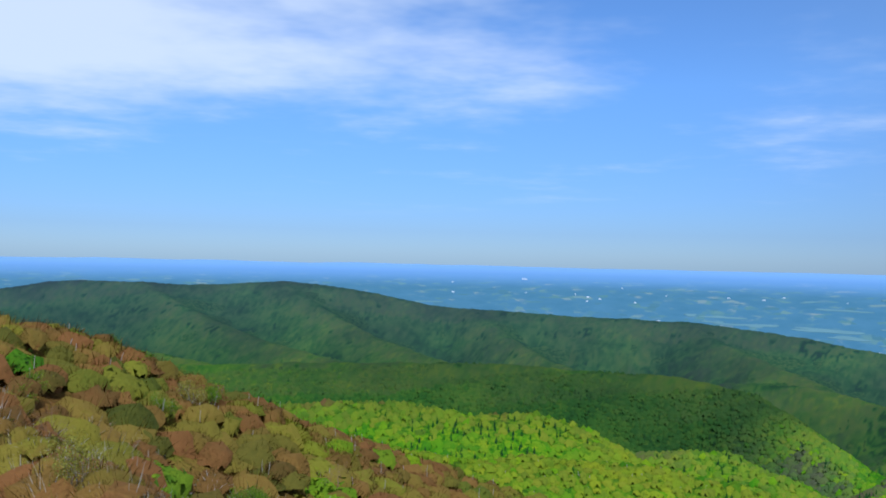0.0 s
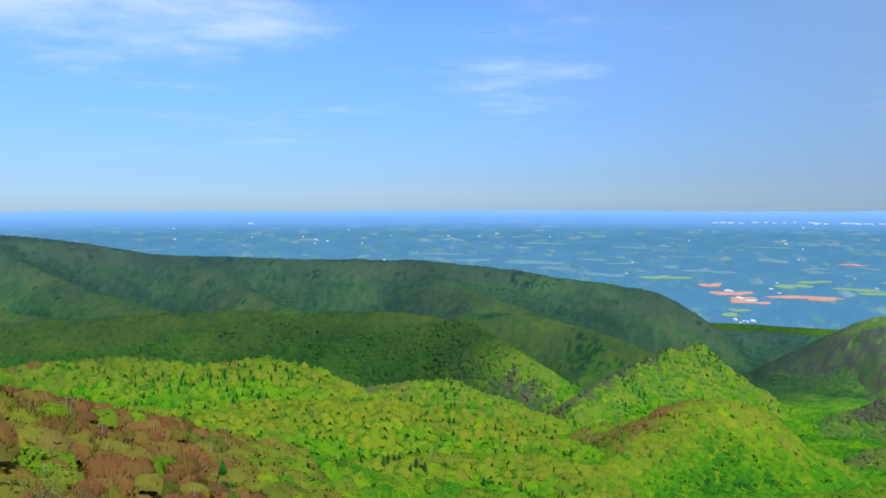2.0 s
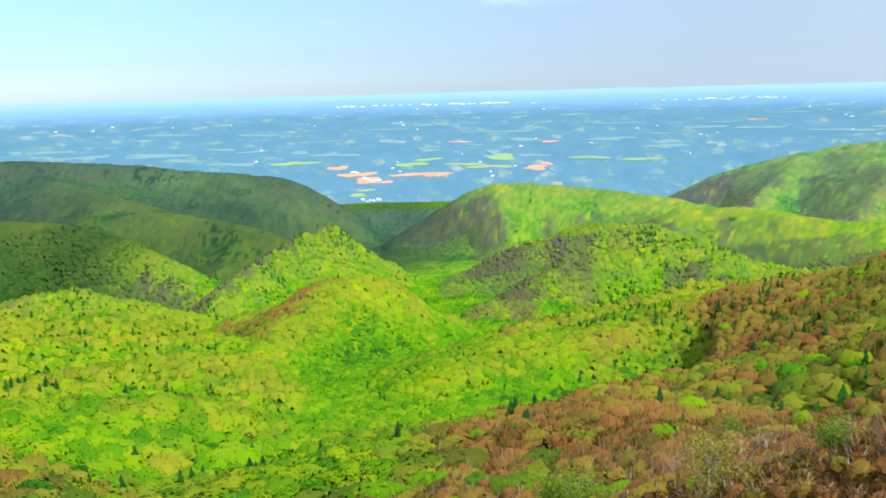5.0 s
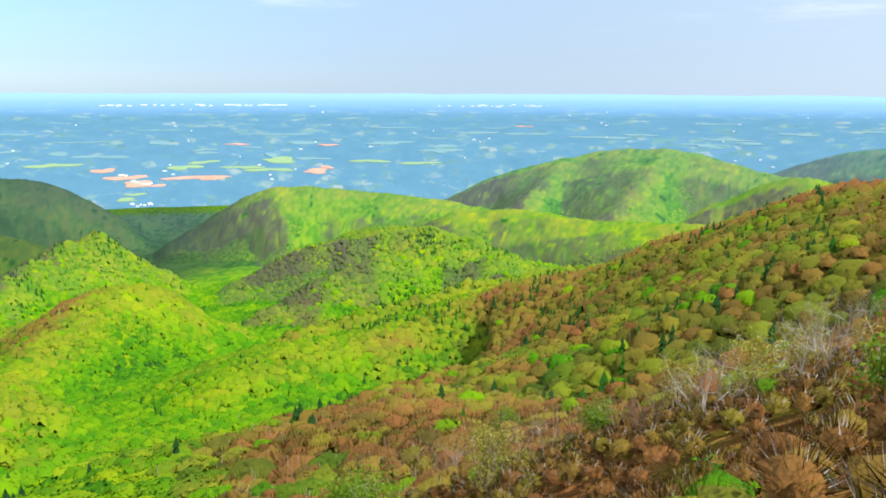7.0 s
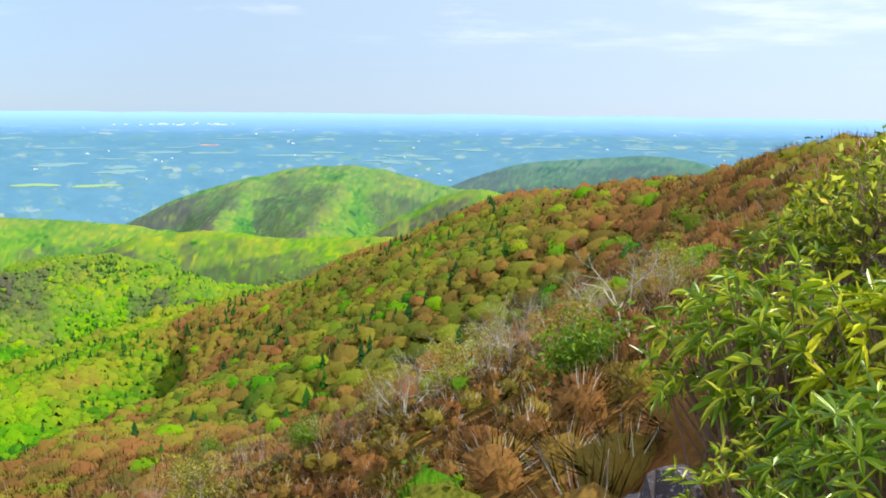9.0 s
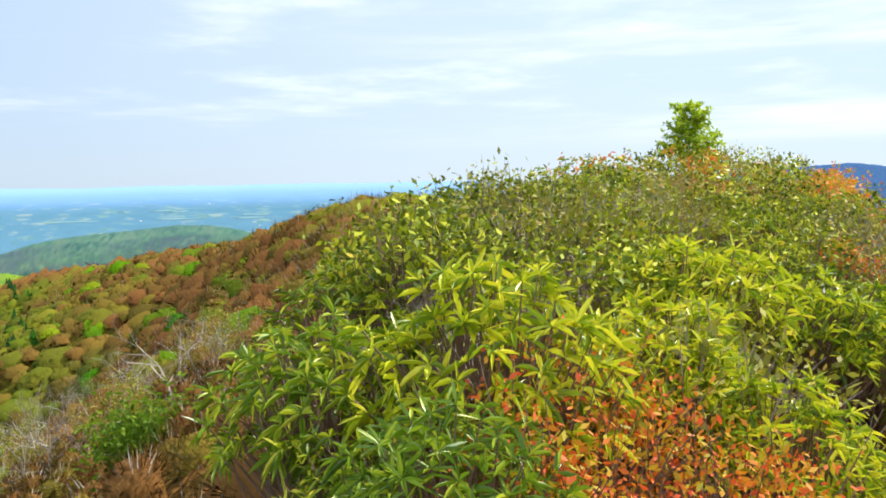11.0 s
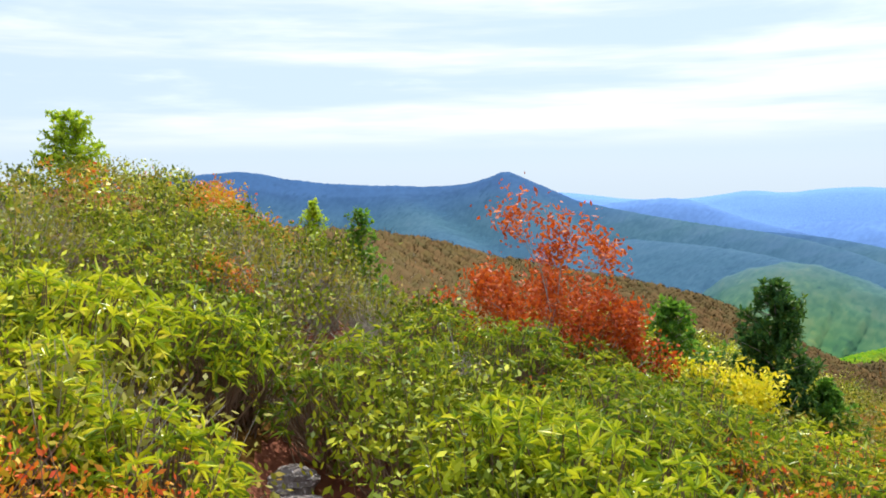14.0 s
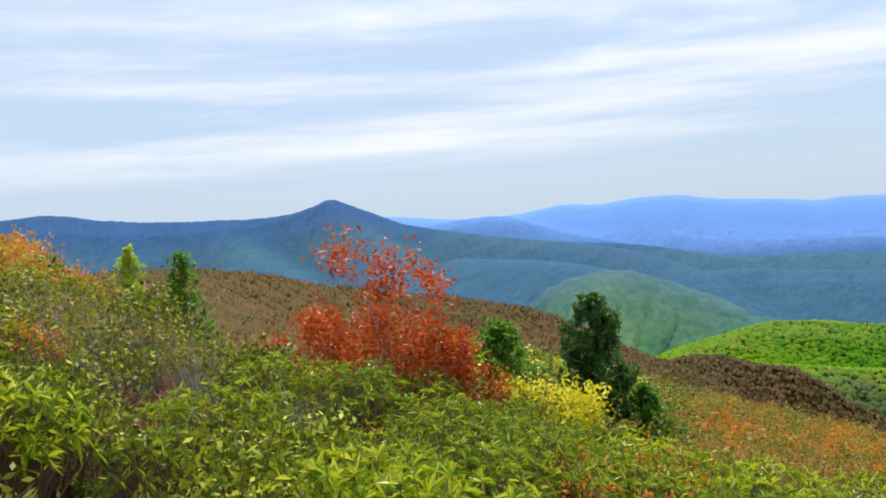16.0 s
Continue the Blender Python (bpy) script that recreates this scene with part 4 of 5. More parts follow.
def specks(origin, size, g):
    """Small single leaves, each one folded quad."""
    n = len(origin)
    a = unit(g.normal(size=(n, 3)) + np.array([0, 0, 0.3]))
    b = unit(np.cross(a, g.normal(size=(n, 3))))
    s = np.asarray(size)[:, None]
    v = np.stack([origin - a * s, origin + b * s * 0.45, origin + a * s, origin - b * s * 0.45], 1).reshape(-1, 3)
    return v, np.arange(4 * n).reshape(-1, 4)


def branching(g, height_m, spread, levels, kids, lean=(0, 0, 1), start=(0, 0, 0), r0=0.03, stems=1, bow=0.35, shrink=0.62):
    """Limbs that fork: arrays of stick ends, their radii, and the tips."""
    A, B, RA, RB, tips = [], [], [], [], []
    stack = []
    for s in range(stems):
        d = Vector(lean) + Vector(g.normal(0, 0.36 if stems > 1 else 0.06, 3))
        stack.append((Vector(start) + Vector((*g.normal(0, 0.05 * (stems > 1), 2), 0)), d.normalized(), height_m * g.uniform(0.34, 0.46), r0 * g.uniform(0.7, 1.1), 0))
    while stack:
        p, d, length, rad, lev = stack.pop()
        segs = 3 if lev == 0 else 2
        for k in range(segs):
            d = (d + Vector(g.normal(0, bow * 0.35, 3)) + Vector((0, 0, 0.06))).normalized()
            q = p + d * (length / segs)
            nr_ = rad * 0.85
            A.append(p), B.append(q), RA.append(rad), RB.append(nr_)
            if lev < levels and (k > 0 or lev > 0):
                for _ in range(kids if k == segs - 1 else max(1, kids - 1)):
                    e = (d + Vector(g.normal(0, spread, 3))).normalized()
                    stack.append((q, e, length * shrink * g.uniform(0.7, 1.15), nr_ * 0.66, lev + 1))
            p, rad = q, nr_
        if lev >= levels - 1:
            tips.append(p)
    return (np.array([tuple(v) for v in A]), np.array([tuple(v) for v in B]), np.array(RA), np.array(RB), np.array([tuple(v) for v in tips]))


def part(name, v, f, mat, parent, label="", smooth_shade=False):
    ob = new(name, mesh_from(name, v, f, (mat,), smooth_shade))
    ob.parent = parent
    if label:
        ob["label"] = label
    return ob


def thing(name, label, category, group=""):
    return tagged(new(name), label, category, group)


def rhododendron(seed, leaf_mat, label, whorls=190, leaf=0.132, wide=0.62, tall=1.15, name="rhododendron_bush", group="rhododendrons on the summit"):
    g = np.random.default_rng(seed)
    top = thing(name, label, "shrub", group)
    d = g.normal(size=(whorls, 3))
    d[:, 2] = np.abs(d[:, 2]) * 1.0 - 0.1
    d = unit(d)
    hub = d * np.array([wide, wide, tall * 0.52]) * g.uniform(0.62, 1.08, (whorls, 1)) + np.array([0, 0, tall * 0.5])
    per = 9
    ang = g.uniform(0, 6.28, (whorls, 1)) + np.arange(per)[None, :] * (6.28 / per) + g.normal(0, 0.2, (whorls, per))
    axis = unit(d + np.array([0, 0, 0.7]) + g.normal(0, 0.45, d.shape))
    u = unit(np.cross(axis, np.array([0.3, 0.9, 0.1])))
    w = np.cross(axis, u)
    way = u[:, None, :] * np.cos(ang)[:, :, None] + w[:, None, :] * np.sin(ang)[:, :, None] + axis[:, None, :] * g.uniform(0.1, 1.5, (whorls, per, 1))
    org = np.repeat(hub, per, 0)
    length = leaf * g.uniform(0.5, 1.25, whorls * per)
    v, f = leaves(org, way.reshape(-1, 3), length, length * g.uniform(0.065, 0.10, len(length)), g, g.uniform(0.0, 0.75, (len(length), 1)))
    part("foliage", v, f, leaf_mat, top)
    base = g.normal(0, 0.10, (whorls, 3)) * np.array([1, 1, 0])
    mid = base * 0.5 + hub * 0.5 + g.normal(0, 0.05, hub.shape) - np.array([0, 0, 0.1])
    v1, f1 = sticks(base[::4], mid[::4], np.full(len(base[::4]), 0.014), np.full(len(base[::4]), 0.008))
    v2, f2 = sticks(mid, hub, np.full(whorls, 0.008), np.full(whorls, 0.004))
    part("branchwork", np.concatenate([v1, v2]), np.concatenate([f1, f2 + len(v1)]), M_TWIG_BROWN, top)
    return top


def leafy_shrub(seed, leaf_mat, label, count=1050, leaf=0.038, wide=0.7, tall=1.1, name="laurel_shrub", group="low shrubs on the summit", twig=None, lumps=22):
    g = np.random.default_rng(seed)
    top = thing(name, label, "shrub", group)
    d = g.normal(size=(lumps, 3))
    d[:, 2] = np.abs(d[:, 2]) - 0.15
    d = unit(d)
    hub = d * np.array([wide, wide, tall * 0.5]) * g.uniform(0.45, 0.95, (lumps, 1)) + np.array([0, 0, tall * 0.5])
    pick = g.integers(0, lumps, count)
    org = hub[pick] + g.normal(0, 0.13, (count, 3)) * np.array([1, 1, 0.8]) * (wide / 0.7)
    v, f = specks(org, leaf * g.uniform(0.6, 1.3, count), g)
    part("foliage", v, f, leaf_mat, top)
    n = lumps * 4
    base = g.normal(0, 0.12, (n, 3)) * np.array([1, 1, 0])
    tip = hub[np.arange(n) % lumps] + g.normal(0, 0.16, (n, 3))
    mid = base * 0.45 + tip * 0.55 + g.normal(0, 0.05, tip.shape)
    v1, f1 = sticks(base, mid, np.full(n, 0.009), np.full(n, 0.006))
    v2, f2 = sticks(mid, tip, np.full(n, 0.006), np.full(n, 0.002))
    part("branchwork", np.concatenate([v1, v2]), np.concatenate([f1, f2 + len(v1)]), twig or M_TWIG_BROWN, top)
    return top


def bare_shrub(seed, label, tall=1.1, mat=None, name="bare_shrub", group="leafless shrubs", stems=10, levels=3, r0=0.016):
    g = np.random.default_rng(seed)
    top = thing(name, label, "shrub", group)
    a, b, ra, rb, tips = branching(g, tall, 0.55, levels, 2, r0=r0, stems=stems, bow=0.6)
    v, f = sticks(a, b, ra, rb)
    part("branchwork", v, f, mat or M_TWIG, top)
    return top


def leafy_tree(seed, label, leaf_mat, tall, name, leaf=0.05, per_tip=9, spread=0.5, levels=4, kids=2, stems=2, r0=0.035, puff=0.12, twig=None, category="tree", shrink=0.62):
    g = np.random.default_rng(seed)
    top = thing(name, label, category)
    a, b, ra, rb, tips = branching(g, tall, spread, levels, kids, r0=r0, stems=stems, shrink=shrink)
    v, f = sticks(a, b, ra, rb)
    part("trunk", v, f, twig or M_TWIG_BROWN, top)
    if not per_tip:
        return top
    org = np.repeat(tips, per_tip, 0) + g.normal(0, puff, (len(tips) * per_tip, 3))
    v, f = specks(org, leaf * g.uniform(0.6, 1.3, len(org)), g)
    part("crown", v, f, leaf_mat, top)
    return top


def pine(seed, label, tall, mat, name="pine_tree", reach=0.32, tufts=16, needle=0.10, ragged=0.3, low=0.12, taper=0.75):
    """Whorls of upswept limbs with needle tufts round one leader."""
    g = np.random.default_rng(seed)
    top = thing(name, label, "tree", "pines on the summit")
    zs = np.linspace(0, tall, 7)
    spine = np.stack([g.normal(0, 0.012 * tall, 7), g.normal(0, 0.012 * tall, 7), zs], -1)
    rad = np.linspace(0.02 * tall, 0.003 * tall, 7)
    v, f = sticks(spine[:-1], spine[1:], rad[:-1], rad[1:])
    part("trunk", v, f, M_BARK, top)
    A, B, tuft = [], [], []
    for z in np.arange(low * tall, tall * 0.97, tall * 0.055):
        k = 5
        t = z / tall
        for j in range(k):
            az = g.uniform(0, 6.28)
            out = reach * tall * (1 - t) ** taper * g.uniform(1 - ragged * 1.6, 1 + ragged) + 0.04 * tall
            p = np.array([0, 0, z])
            q = p + np.array([math.cos(az) * out, math.sin(az) * out, out * g.uniform(0.25, 0.65)])
            A.append(p), B.append(q)
            for s in np.linspace(0.3, 1.0, max(3, int(tufts * out / (reach * tall + 0.01) / 2.2))):
                tuft.append(p + (q - p) * s + g.normal(0, 0.02 * tall, 3))
    for s in range(5):
        tuft.append(np.array([0, 0, tall]) + g.normal(0, 0.012 * tall, 3))
    A, B, tuft = np.array(A), np.array(B), np.array(tuft)
    v, f = sticks(A, B, np.full(len(A), 0.006 * tall), np.full(len(A), 0.002 * tall))
    part("branchwork", v, f, M_BARK, top)
    per = 9
    org = np.repeat(tuft, per, 0)
    way = unit(g.normal(size=org.shape) + np.array([0, 0, 0.7]))
    L = needle * g.uniform(0.7, 1.2, len(org))
    v, f = leaves(org, way, L, L * 0.17, g, 0.1)
    part("foliage", v, f, mat, top)
    return top


def rock(seed, size, label, flat=0.5, name="rock", mat=None):
    g = np.random.default_rng(seed)
    bm = bmesh.new()
    bmesh.ops.create_icosphere(bm, subdivisions=4, radius=1.0)
    o = Vector(g.uniform(0, 50, 3))
    for v in bm.verts:
        n1 = noise.noise(v.co * 1.1 + o) * 0.5 + noise.noise(v.co * 3.0 + o) * 0.22 + abs(noise.noise(v.co * 7.0 + o)) * 0.12
        step = round(v.co.z * 2.5 + n1) / 2.5
        v.co = Vector((v.co.x * (1 + n1) * size[0], v.co.y * (1 + n1) * size[1], (v.co.z * 0.5 + step * 0.5) * size[2] * flat * 2))
    me = bpy.data.meshes.new(name)
    bm.to_mesh(me)
    bm.free()
    me.materials.append(mat or M_ROCK)
    return tagged(new(name, me), label, "rock", "rocks on the summit")


def stand(ob, az, r, sink=0.05, turn=0.0, scale=1.0, tilt=(0, 0)):
    x, y = r * math.sin(radians(az)), r * math.cos(radians(az))
    z = float(ground_height(np.array([x]), np.array([y]))[0])
    ob.matrix_basis = pose(x, y, z - sink, tilt[0], tilt[1], turn) @ Matrix.Diagonal((scale, scale, scale, 1))
    return ob


# ---- the shrub cover of the knoll
R_BRIGHT = "glossy yellow-green rhododendron bush with long pointed leaves"
R_DARK = "dark green rhododendron bush on the shaded edge"
KINDS = {
    "bright": [rhododendron(s, M_RHODO, R_BRIGHT) for s in (201, 202, 203)],
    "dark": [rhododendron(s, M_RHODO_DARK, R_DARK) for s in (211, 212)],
    "small": [rhododendron(s, M_RHODO_SMALL, "small rhododendron with crowded yellow-green leaves", 115, 0.105, 0.62, 1.0) for s in (221, 222)],
    "laurel": [leafy_shrub(s, M_LAUREL, "dense olive-green laurel shrub with tiny leaves") for s in (231, 232, 233)],
    "olive": [leafy_shrub(s, M_OLIVE, "thin brownish shrub just coming into leaf", 520, twig=M_TWIG, lumps=26) for s in (241, 242)],
    "orange": [leafy_shrub(s, M_ORANGE, "low shrub with orange-red new leaves", 1150, 0.026, 0.6, 1.0, name="red_leaved_shrub", lumps=24) for s in (251, 252)],
    "bare": [bare_shrub(s, "leafless shrub with tangled pale grey twigs") for s in (261, 262)],
}
used = set()


def plant(kind, x, y, z, g, scale=1.0, sink=0.05):
    pool = KINDS[kind]
    src = pool[int(g.integers(len(pool)))]
    s = scale * g.uniform(0.85, 1.15)
    m = pose(x, y, z - sink, g.normal(0, 5), g.normal(0, 5), g.uniform(0, 360))
    if src.name not in used:
        used.add(src.name)
        src.scale = (s, s, s)
        src.matrix_basis = m @ Matrix.Diagonal((s, s, s, 1))
    else:
        c = copy_thing(src, m)
        c.matrix_basis = m @ Matrix.Diagonal((s, s, s, 1))


def cover():
    g = np.random.default_rng(77)
    for ring, r0, r1, step in ((0, 2.4, 8.0, 0.60), (1, 8.0, 14.0, 0.85)):
        ax = np.arange(-r1, r1, step)
        X, Y = np.meshgrid(ax, ax)
        X, Y = (X + g.uniform(-0.4, 0.4, X.shape) * step).ravel(), (Y + g.uniform(-0.4, 0.4, Y.shape) * step).ravel()
        R, A = np.hypot(X, Y), np.degrees(np.arctan2(X, Y)) % 360
        off, along = path_axis(X, Y)
        edge = 95 + 11 * np.clip((R - 4.5) / 5, 0, 1)
        ok = (R >= r0) & (R < r1) & (A > edge) & (A < 197) & ~((off < 0.34 + 0.05 * along) & (along > 3.2) & (along < 7.6))
        X, Y, R, A = X[ok], Y[ok], R[ok], A[ok]
        Z = ground_height(X, Y)
        ok = in_sight(X, Y, Z + 1.6) | (R < 8)
        X, Y, R, A, Z = X[ok], Y[ok], R[ok], A[ok], Z[ok]
        P = fbm(X / 2.2, Y / 2.2, 91, 3) + g.normal(0, 0.07, len(X))
        Q = fbm(X / 3.0, Y / 3.0, 95, 2)
        for x, y, z, r, az, p, q in zip(X, Y, Z, R, A, P, Q):
            big = (1.0 if r > 4.1 else 0.85, 1.05)[ring]
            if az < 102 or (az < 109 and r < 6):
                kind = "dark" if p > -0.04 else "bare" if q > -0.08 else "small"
            elif az < 121 and 4.6 < r < 8.0:
                kind = "bare" if p < 0.05 else "olive" if q > 0.05 else "small" if p < 0.12 else "laurel"
            elif 107 < az < 130 and r < 4.55:
                kind = "orange" if p > -0.1 else "olive" if q > 0.04 else "bright"
            elif r < 6.0 and az < 142:
                kind = "bright" if p > -0.2 else "olive"
            elif ring == 0:
                kind = "small" if p > -0.01 else "laurel" if p > -0.15 else "olive" if q > 0 else "bright"
            elif ring == 1:
                kind = "small" if p > 0.0 else "laurel" if p > -0.14 else "olive" if q > -0.05 else "orange"
            if az > 174 and r > 5:
                kind = "orange" if p > 0.15 else "small" if p > -0.06 else "olive" if q > -0.1 else "laurel"
            u = g.random()
            if az > 124 and r > 4.8 and u < 0.27:
                kind = "orange" if u < 0.06 else "bright" if u < 0.11 else "bare" if u < 0.17 else "olive"
            plant(kind, x, y, z, g, big)


cover()
for pool in KINDS.values():
    for src in pool:
        if src.name not in used:
            for kid in list(src.children):
                bpy.data.objects.remove(kid)
            bpy.data.objects.remove(src)


def far_cover():
    """The shrubs farther along the knoll, joined: leafy clouds on bent stems."""
    g = np.random.default_rng(78)
    step = 0.95
    ax = np.arange(-46, 46, step)
    X, Y = np.meshgrid(ax, ax)
    X, Y = (X + g.uniform(-0.45, 0.45, X.shape) * step).ravel(), (Y + g.uniform(-0.45, 0.45, Y.shape) * step).ravel()
    R, A = np.hypot(X, Y), np.degrees(np.arctan2(X, Y)) % 360
    ok = (R > 14) & (R < 46) & (A > 106.5) & (A < 200)
    X, Y, R, A = X[ok], Y[ok], R[ok], A[ok]
    Z = ground_height(X, Y)
    ok = in_sight(X, Y, Z + 1.3)
    X, Y, R, A, Z = X[ok], Y[ok], R[ok], A[ok], Z[ok]
    n, per = len(X), 110
    wide, tall = g.uniform(0.55, 0.95, n), g.uniform(0.7, 1.25, n)
    lump = unit(g.normal(size=(n, 14, 3)) + np.array([0, 0, 0.5])) * g.uniform(0.4, 1.0, (n, 14, 1))
    spot = np.take_along_axis(lump, g.integers(0, 14, (n, per))[:, :, None].repeat(3, 2), 1) + g.normal(0, 0.11, (n, per, 3))
    org = np.stack([X, Y, Z + tall * 0.45], -1)[:, None, :] + spot * np.stack([wide, wide, tall * 0.55], -1)[:, None, :]
    v, f = specks(org.reshape(-1, 3), 0.055 * g.uniform(0.6, 1.4, n * per), g)
    tone = fbm(X / 4.0, Y / 4.0, 91, 3) + g.normal(0, 0.08, n)
    dry = smooth(A, 166, 186)
    kind = np.where(tone > 0.10 - 0.1 * dry, np.where(dry > 0.5, 1, 2), np.where(tone > -0.10 + 0.12 * dry, np.where(dry > 0.6, 1, 0), np.where(tone > -0.2, 1, 3)))
    kind = np.where((A > 133) & (A < 141) & (R > 15) & (tone > 0.0), 3, kind)
    kind = np.where((A > 179) & (tone > 0.10), 3, kind)
    ms = (M_LAUREL, M_OLIVE, M_RHODO, M_ORANGE)
    me = mesh_from("summit_scrub", v, f, ms)
    me.polygons.foreach_set("material_index", np.repeat(kind, per).astype(np.int32))
    return tagged(new("summit_scrub", me), "low olive, green and orange shrubs covering the knoll", "shrubs", kind="stuff")


far_cover()

# ---- single trees and rocks
stand(leafy_tree(301, "small tree flushed with fiery red new leaves", M_RED, 2.75, "red_tree", 0.046, 9, 0.36, 4, 2, 6, 0.028, 0.10, M_TWIG), 156.6, 11.5, 0.1)
stand(leafy_tree(302, "low spreading tree with orange-red new leaves", M_RED, 1.85, "red_tree", 0.042, 7, 0.34, 4, 2, 7, 0.022, 0.075, M_TWIG), 161.0, 11.9, 0.1)
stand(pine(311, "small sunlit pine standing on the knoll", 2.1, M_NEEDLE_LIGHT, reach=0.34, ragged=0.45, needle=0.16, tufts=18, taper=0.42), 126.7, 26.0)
stand(pine(312, "dark green bushy young pine on the slope", 3.1, M_NEEDLE, reach=0.30, ragged=0.18, needle=0.17, tufts=34, taper=0.66), 172.2, 18.0)
stand(pine(313, "slim young pine with layered limbs", 3.6, M_NEEDLE_MID, reach=0.20, ragged=0.55, needle=0.18), 144.7, 26.0)
stand(pine(314, "low bushy green pine behind the red tree", 1.9, M_NEEDLE_MID, reach=0.5, ragged=0.3, needle=0.17), 165.8, 18.0)
stand(pine(315, "mid-green young pine on the slope", 1.45, M_NEEDLE_MID, reach=0.42, ragged=0.4, needle=0.15), 175.3, 18.0)
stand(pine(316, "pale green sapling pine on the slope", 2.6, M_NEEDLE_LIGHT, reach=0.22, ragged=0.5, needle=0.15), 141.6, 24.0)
stand(leafy_tree(321, "yellow-leaved shrub beside the dark pine", M_YELLOW, 1.5, "yellow_shrub", 0.05, 18, 0.42, 3, 2, 5, 0.015, 0.11, category="shrub"), 168.8, 13.6)
stand(rock(401, (0.42, 0.3, 0.26), "flat grey rock lying in the worn path", 0.45), 141.0, 6.6, -0.06, 30, 0.62)
stand(rock(402, (0.30, 0.24, 0.2), "flat grey rock lying in the worn path", 0.45), 140.3, 7.1, -0.10, 80, 0.75)
stand(rock(403, (0.55, 0.45, 0.8), "dark lichen-spotted boulder at the cliff edge", 0.6, "boulder", M_BOULDER), 93.6, 3.6, -0.04, 10, 0.72)
for k, (az, r, tall) in enumerate(((107.6, 9.4, 1.05), (108.6, 9.8, 1.25), (111.0, 10.2, 1.2), (112.6, 10.6, 1.05), (115.3, 10.4, 1.1), (118.0, 11.0, 0.95))):
    stand(leafy_tree(330 + k, "thin laurel with leaf tufts on crooked bare stems", M_LAUREL, tall, "laurel_tree", 0.04, 7, 0.5, 3, 2, 4, 0.014, 0.06, M_TWIG, "shrub"), az, r)
for k, (az, r, tall) in enumerate(((92.2, 27, 4.6), (89.5, 33, 4.0), (84.3, 38, 4.6), (83.0, 27, 3.6), (76.6, 28, 3.6), (80.0, 34, 4.0), (86.5, 60, 4.5), (-22, 60, 4.2), (-10, 52, 3.4))):
    stand(leafy_tree(500 + k, "bare pale grey tree with crooked spreading branches", M_ORANGE, tall, "bare_tree", 0.03, 0, 0.62, 4, 2, 4, 0.05, 0.1, M_BARK, shrink=0.68), az, r)
for k, (az, r, tall) in enumerate(((90.5, 17, 2.6), (87.0, 62, 4.0), (-18.2, 105, 5.0), (-26.0, 95, 4.5), (-20.5, 70, 3.5), (12.0, 90, 4.5), (30.0, 75, 4.0))):
    stand(leafy_tree(520 + k, "young tree in fresh bright green leaf", M_FRESH, tall, "budding_tree", 0.075, 26, 0.5, 3, 2, 3, 0.05, 0.26, M_TWIG), az, r)

# ---- small trees scattered over the steep slopes below the summit
g = np.random.default_rng(640)
SLOPE_TREES = [
    leafy_tree(541, "small bare brown tree with fine twigs", M_ORANGE, 3.0, "bare_tree", 0.03, 0, 0.55, 4, 2, 3, 0.035, 0.1, M_TWIG_BROWN, shrink=0.7),
    leafy_tree(542, "small pale grey leafless tree", M_ORANGE, 3.2, "bare_tree", 0.03, 0, 0.6, 4, 2, 2, 0.04, 0.1, M_BARK, shrink=0.7),
    leafy_tree(543, "small tree with thin olive-brown spring leaves", M_OLIVE, 3.0, "budding_tree", 0.06, 14, 0.5, 3, 2, 4, 0.035, 0.25, M_TWIG),
    leafy_tree(544, "small tree in yellow-green spring leaf", M_FRESH, 2.8, "budding_tree", 0.065, 18, 0.5, 3, 2, 4, 0.035, 0.24, M_TWIG),
]
spots = [(g.uniform(-29, 9), g.uniform(45, 150)) for _ in range(22)] + [(g.uniform(52, 98), 24 * 4.5 ** g.random()) for _ in range(34)]
for k, (az, r) in enumerate(spots):
    src = SLOPE_TREES[k % 4 if k < 4 else int(g.choice(4, p=(0.34, 0.16, 0.32, 0.18)))]
    ob = src if k < 4 else copy_thing(src, Matrix())
    stand(ob, az, r, 0.1, g.uniform(0, 360), g.uniform(0.8, 1.2) * (0.75 * float(np.interp(r, *NEAR)) + 1.7) / 2.6)

# ---------------------------------------------------------------- the farmed plain: clearings, works and farm buildings


def plain_points(az, e):
    """Where sight lines at those azimuths and height angles meet the plain."""
    az, e = np.radians(np.asarray(az, float)), np.asarray(e, float)
    lo, hi = np.full(e.shape, 2450.0), np.full(e.shape, 4980.0)
    for _ in range(30):
        mid = (lo + hi) / 2
        short = np.degrees(np.arctan2(np.interp(mid, FLOOR_R, FLOOR_Z), mid)) < e
        lo, hi = np.where(short, mid, lo), np.where(short, hi, mid)
    x, y = lo * np.sin(az), lo * np.cos(az)
    return np.stack([x, y, sheet_height(x, y)], -1)


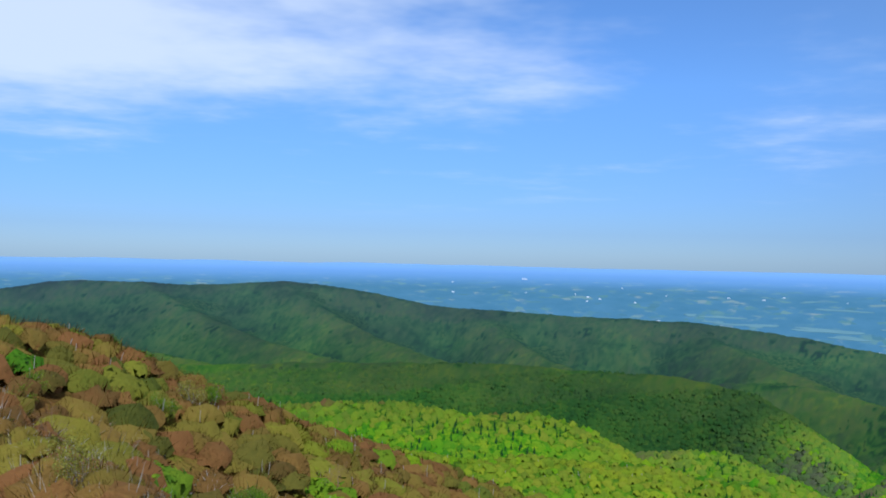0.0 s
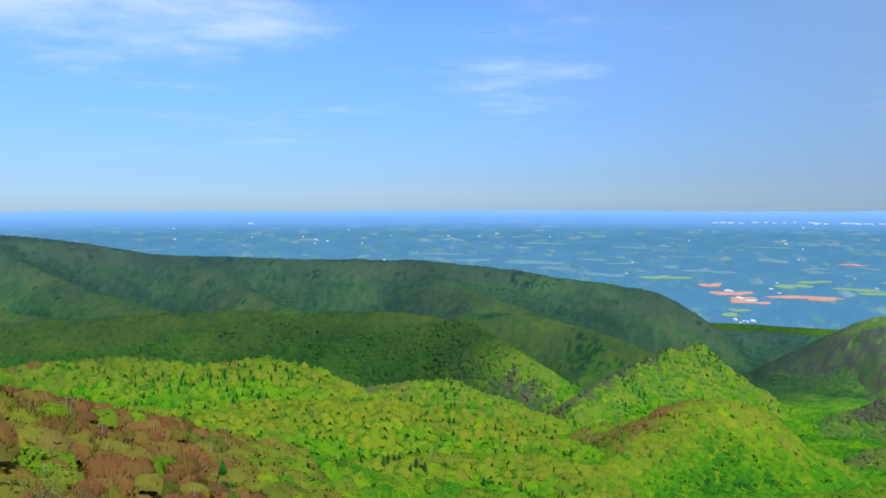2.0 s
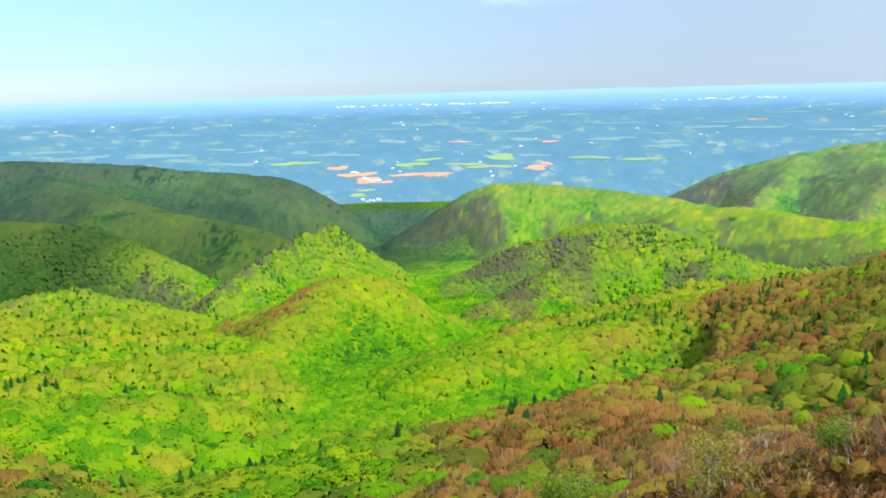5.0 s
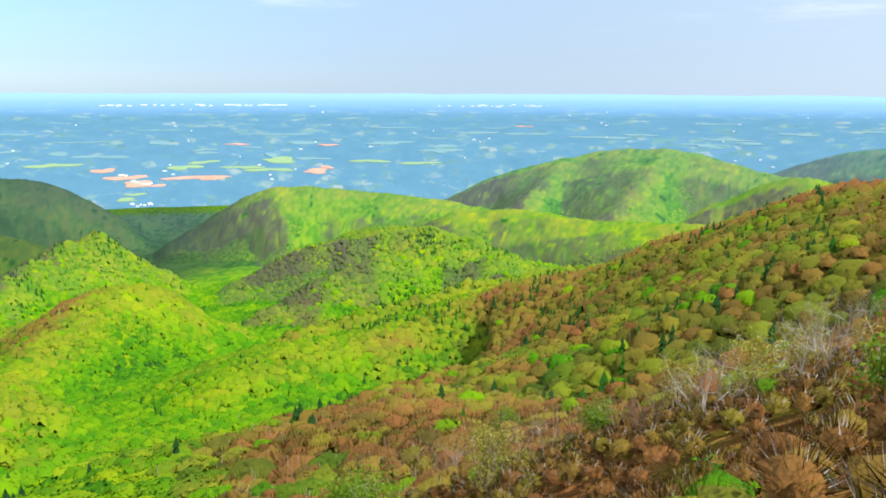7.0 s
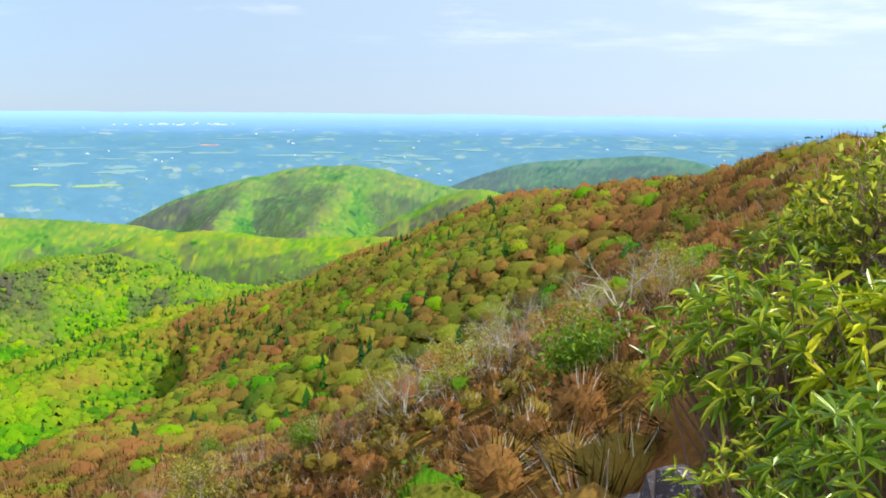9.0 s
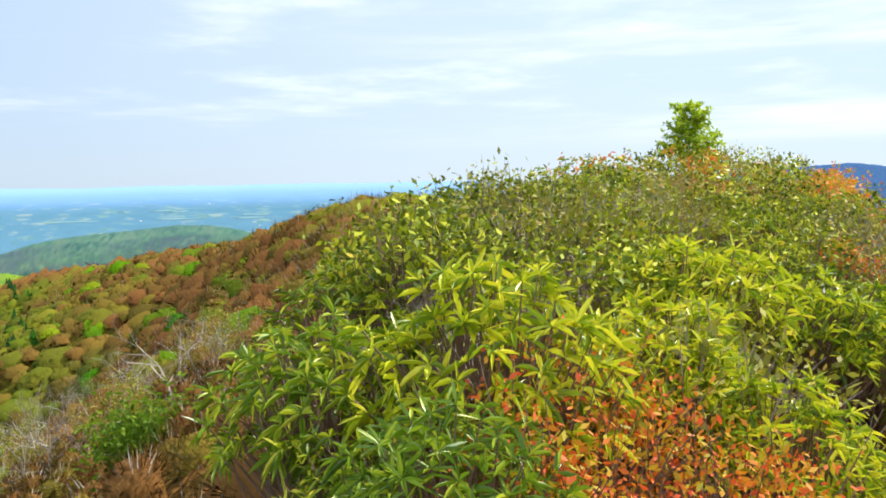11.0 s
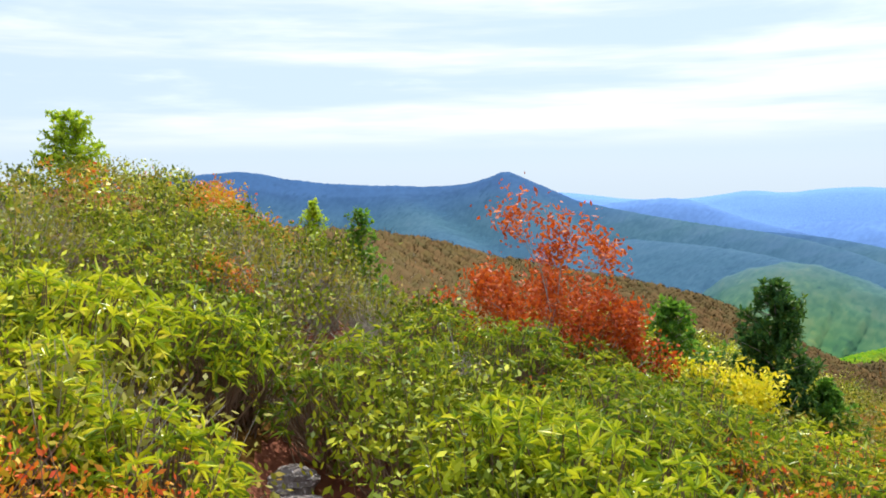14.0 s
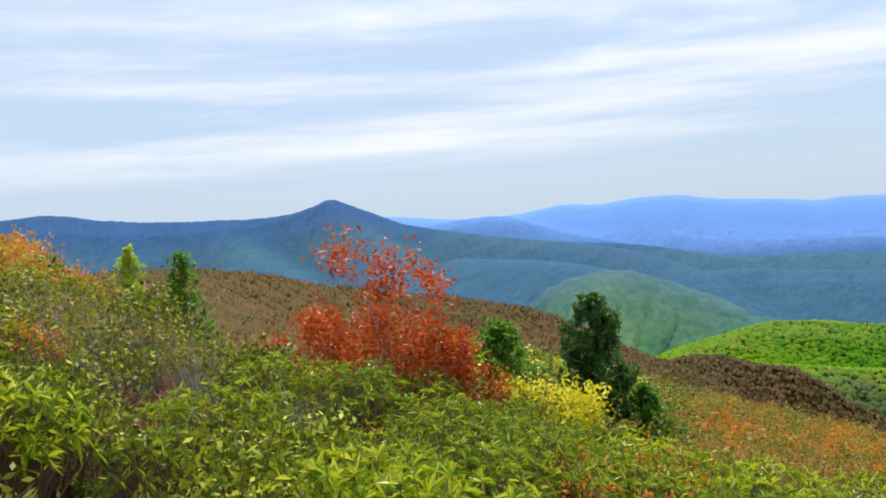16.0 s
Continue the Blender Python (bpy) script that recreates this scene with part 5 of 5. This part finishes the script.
def plain_patch(name, az, e, half_az, half_e, mat, label, seed, lobes=0.35):
    """An uneven clearing that lies on the plain."""
    g = np.random.default_rng(seed)
    n = 22
    ph = g.uniform(0, 6.28, 4)
    t = 2 * np.pi * np.arange(n) / n
    s = 1 + lobes * sum(np.sin((j + 2) * t + ph[j]) / (j + 1) for j in range(4))
    p = plain_points(np.append(az + half_az * s * np.cos(t), az), np.append(e + half_e * s * np.sin(t), e))
    v = np.concatenate([p[:n] + np.array([0, 0, 1.5]), p[n:] + np.array([0, 0, 2.0]), p[:n] - np.array([0, 0, 3.0])])
    f = [(k, (k + 1) % n, n) for k in range(n)] + [(k, n + 1 + k, (k + 1) % n) for k in range(n)] + [((k + 1) % n, n + 1 + k, n + 1 + (k + 1) % n) for k in range(n)]
    return tagged(new(name, mesh_from(name, np.array(v), np.array(f), (mat,))), label, "field", "clearings on the plain")


def tone_material(name, a, b, scale):
    m, n = material(name, 0.9, 0.1)
    n.put(n.bsdf.inputs["Base Color"], n.mix(n.noise(n.place, scale, 5.0, 0.7), a, b))
    return m


M_CLAY = tone_material("bare_orange_clay", (0.34, 0.15, 0.10), (0.62, 0.36, 0.27), 0.02)
M_PALE = tone_material("pale_ground", (0.45, 0.42, 0.36), (0.72, 0.66, 0.58), 0.03)
M_MEADOW = tone_material("meadow", (0.15, 0.26, 0.14), (0.22, 0.33, 0.17), 0.012)
# farther fields: distance haze mixed into the green as blue-grey
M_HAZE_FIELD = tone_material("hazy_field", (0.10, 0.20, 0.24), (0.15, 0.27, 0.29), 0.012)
M_ROOF = tone_material("white_wall", (0.42, 0.46, 0.52), (0.70, 0.73, 0.78), 0.05)

for k, (az, e, ha, he) in enumerate(((37.6, -5.75, 1.0, 0.13), (38.3, -6.15, 0.9, 0.16), (39.3, -6.3, 0.7, 0.08), (41.9, -5.85, 1.5, 0.12), (43.0, -5.98, 0.6, 0.09), (36.4, -5.3, 0.6, 0.12),
                                     (49.9, -5.6, 0.9, 0.13), (50.6, -5.35, 0.5, 0.07), (44.8, -3.8, 0.7, 0.04), (50.8, -3.85, 0.8, 0.035), (64.0, -2.6, 0.5, 0.03))):
    plain_patch("clay_pit", az, e, ha, he, M_CLAY, "bare orange clay works on the hazy plain", 600 + k)
for k, (az, e, ha, he) in enumerate(((38.2, -6.05, 0.25, 0.06), (38.9, -6.2, 0.3, 0.05), (37.5, -5.6, 0.3, 0.04))):
    plain_patch("quarry_floor", az, e, ha, he, M_PALE, "pale dusty floor of the clay works", 640 + k).location.z += 1.5
for k, (az, e, ha, he) in enumerate(((45.2, -5.3, 1.1, 0.10), (46.8, -5.5, 1.3, 0.12), (41.3, -5.2, 1.0, 0.13), (42.5, -4.9, 0.9, 0.08), (47.5, -4.85, 1.3, 0.16), (49.6, -4.75, 0.9, 0.11), (37.6, -7.2, 0.7, 0.10),
                                     (38.2, -6.85, 0.6, 0.07), (53.5, -5.0, 1.2, 0.10), (56.8, -5.15, 1.1, 0.09), (33.5, -4.9, 1.2, 0.12), (29.5, -4.8, 1.4, 0.10), (26.0, -4.4, 1.2, 0.10), (58.5, -4.3, 1.4, 0.09))):
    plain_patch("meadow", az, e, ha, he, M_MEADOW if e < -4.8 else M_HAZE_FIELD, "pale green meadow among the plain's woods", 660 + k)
fg = np.random.default_rng(9)
for k in range(70):
    az, e = float(fg.uniform(-4, 100)), -float(fg.uniform(1.8, 4.6))
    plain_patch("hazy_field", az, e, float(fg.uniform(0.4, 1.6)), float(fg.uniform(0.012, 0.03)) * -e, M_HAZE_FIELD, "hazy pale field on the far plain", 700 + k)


def farm_buildings():
    g = np.random.default_rng(12)
    v, f = [], []
    spots = [(float(g.uniform(0, 100)), -float(g.uniform(1.3, 6.2) ** 1.0)) for _ in range(95)]
    spots += [(38.6 + float(g.normal(0, 0.5)), -7.6 + float(g.normal(0, 0.06))) for _ in range(8)]
    spots += [(float(g.normal(c, 1.2)), -1.25 + float(g.normal(0, 0.03))) for c in (37.5, 43.0, 45.5, 46.5, 60.5, 64.0) for _ in range(10)]
    for (az, e), (x, y, z) in zip(spots, plain_points([q[0] for q in spots], [q[1] for q in spots])):
        w, d, h = float(g.uniform(2.5, 7)), float(g.uniform(2.5, 5)), float(g.uniform(2, 3.5))
        if e > -1.4:
            w *= 2.2
        a = -radians(az)
        o = len(v)
        for px, py, pz in ((-w, -d, -3), (w, -d, -3), (w, d, -3), (-w, d, -3), (-w, -d, h), (w, -d, h), (w, d, h), (-w, d, h), (-w, 0, h * 1.5), (w, 0, h * 1.5)):
            v.append((x + px * math.cos(a) - py * math.sin(a), y + px * math.sin(a) + py * math.cos(a), z + pz))
        for q in ((0, 1, 5, 4), (1, 2, 6, 5), (2, 3, 7, 6), (3, 0, 4, 7), (4, 5, 9, 8), (7, 8, 9, 6), (4, 8, 7, 4), (5, 6, 9, 5)):
            f.append([o + k for k in q])
    me = bpy.data.meshes.new("farm_buildings")
    me.from_pydata(v, [], [list(dict.fromkeys(q)) for q in f])
    me.materials.append(M_ROOF)
    tagged(new("farm_buildings", me), "scattered white farmhouses and sheds on the plain", "buildings", kind="stuff")


farm_buildings()
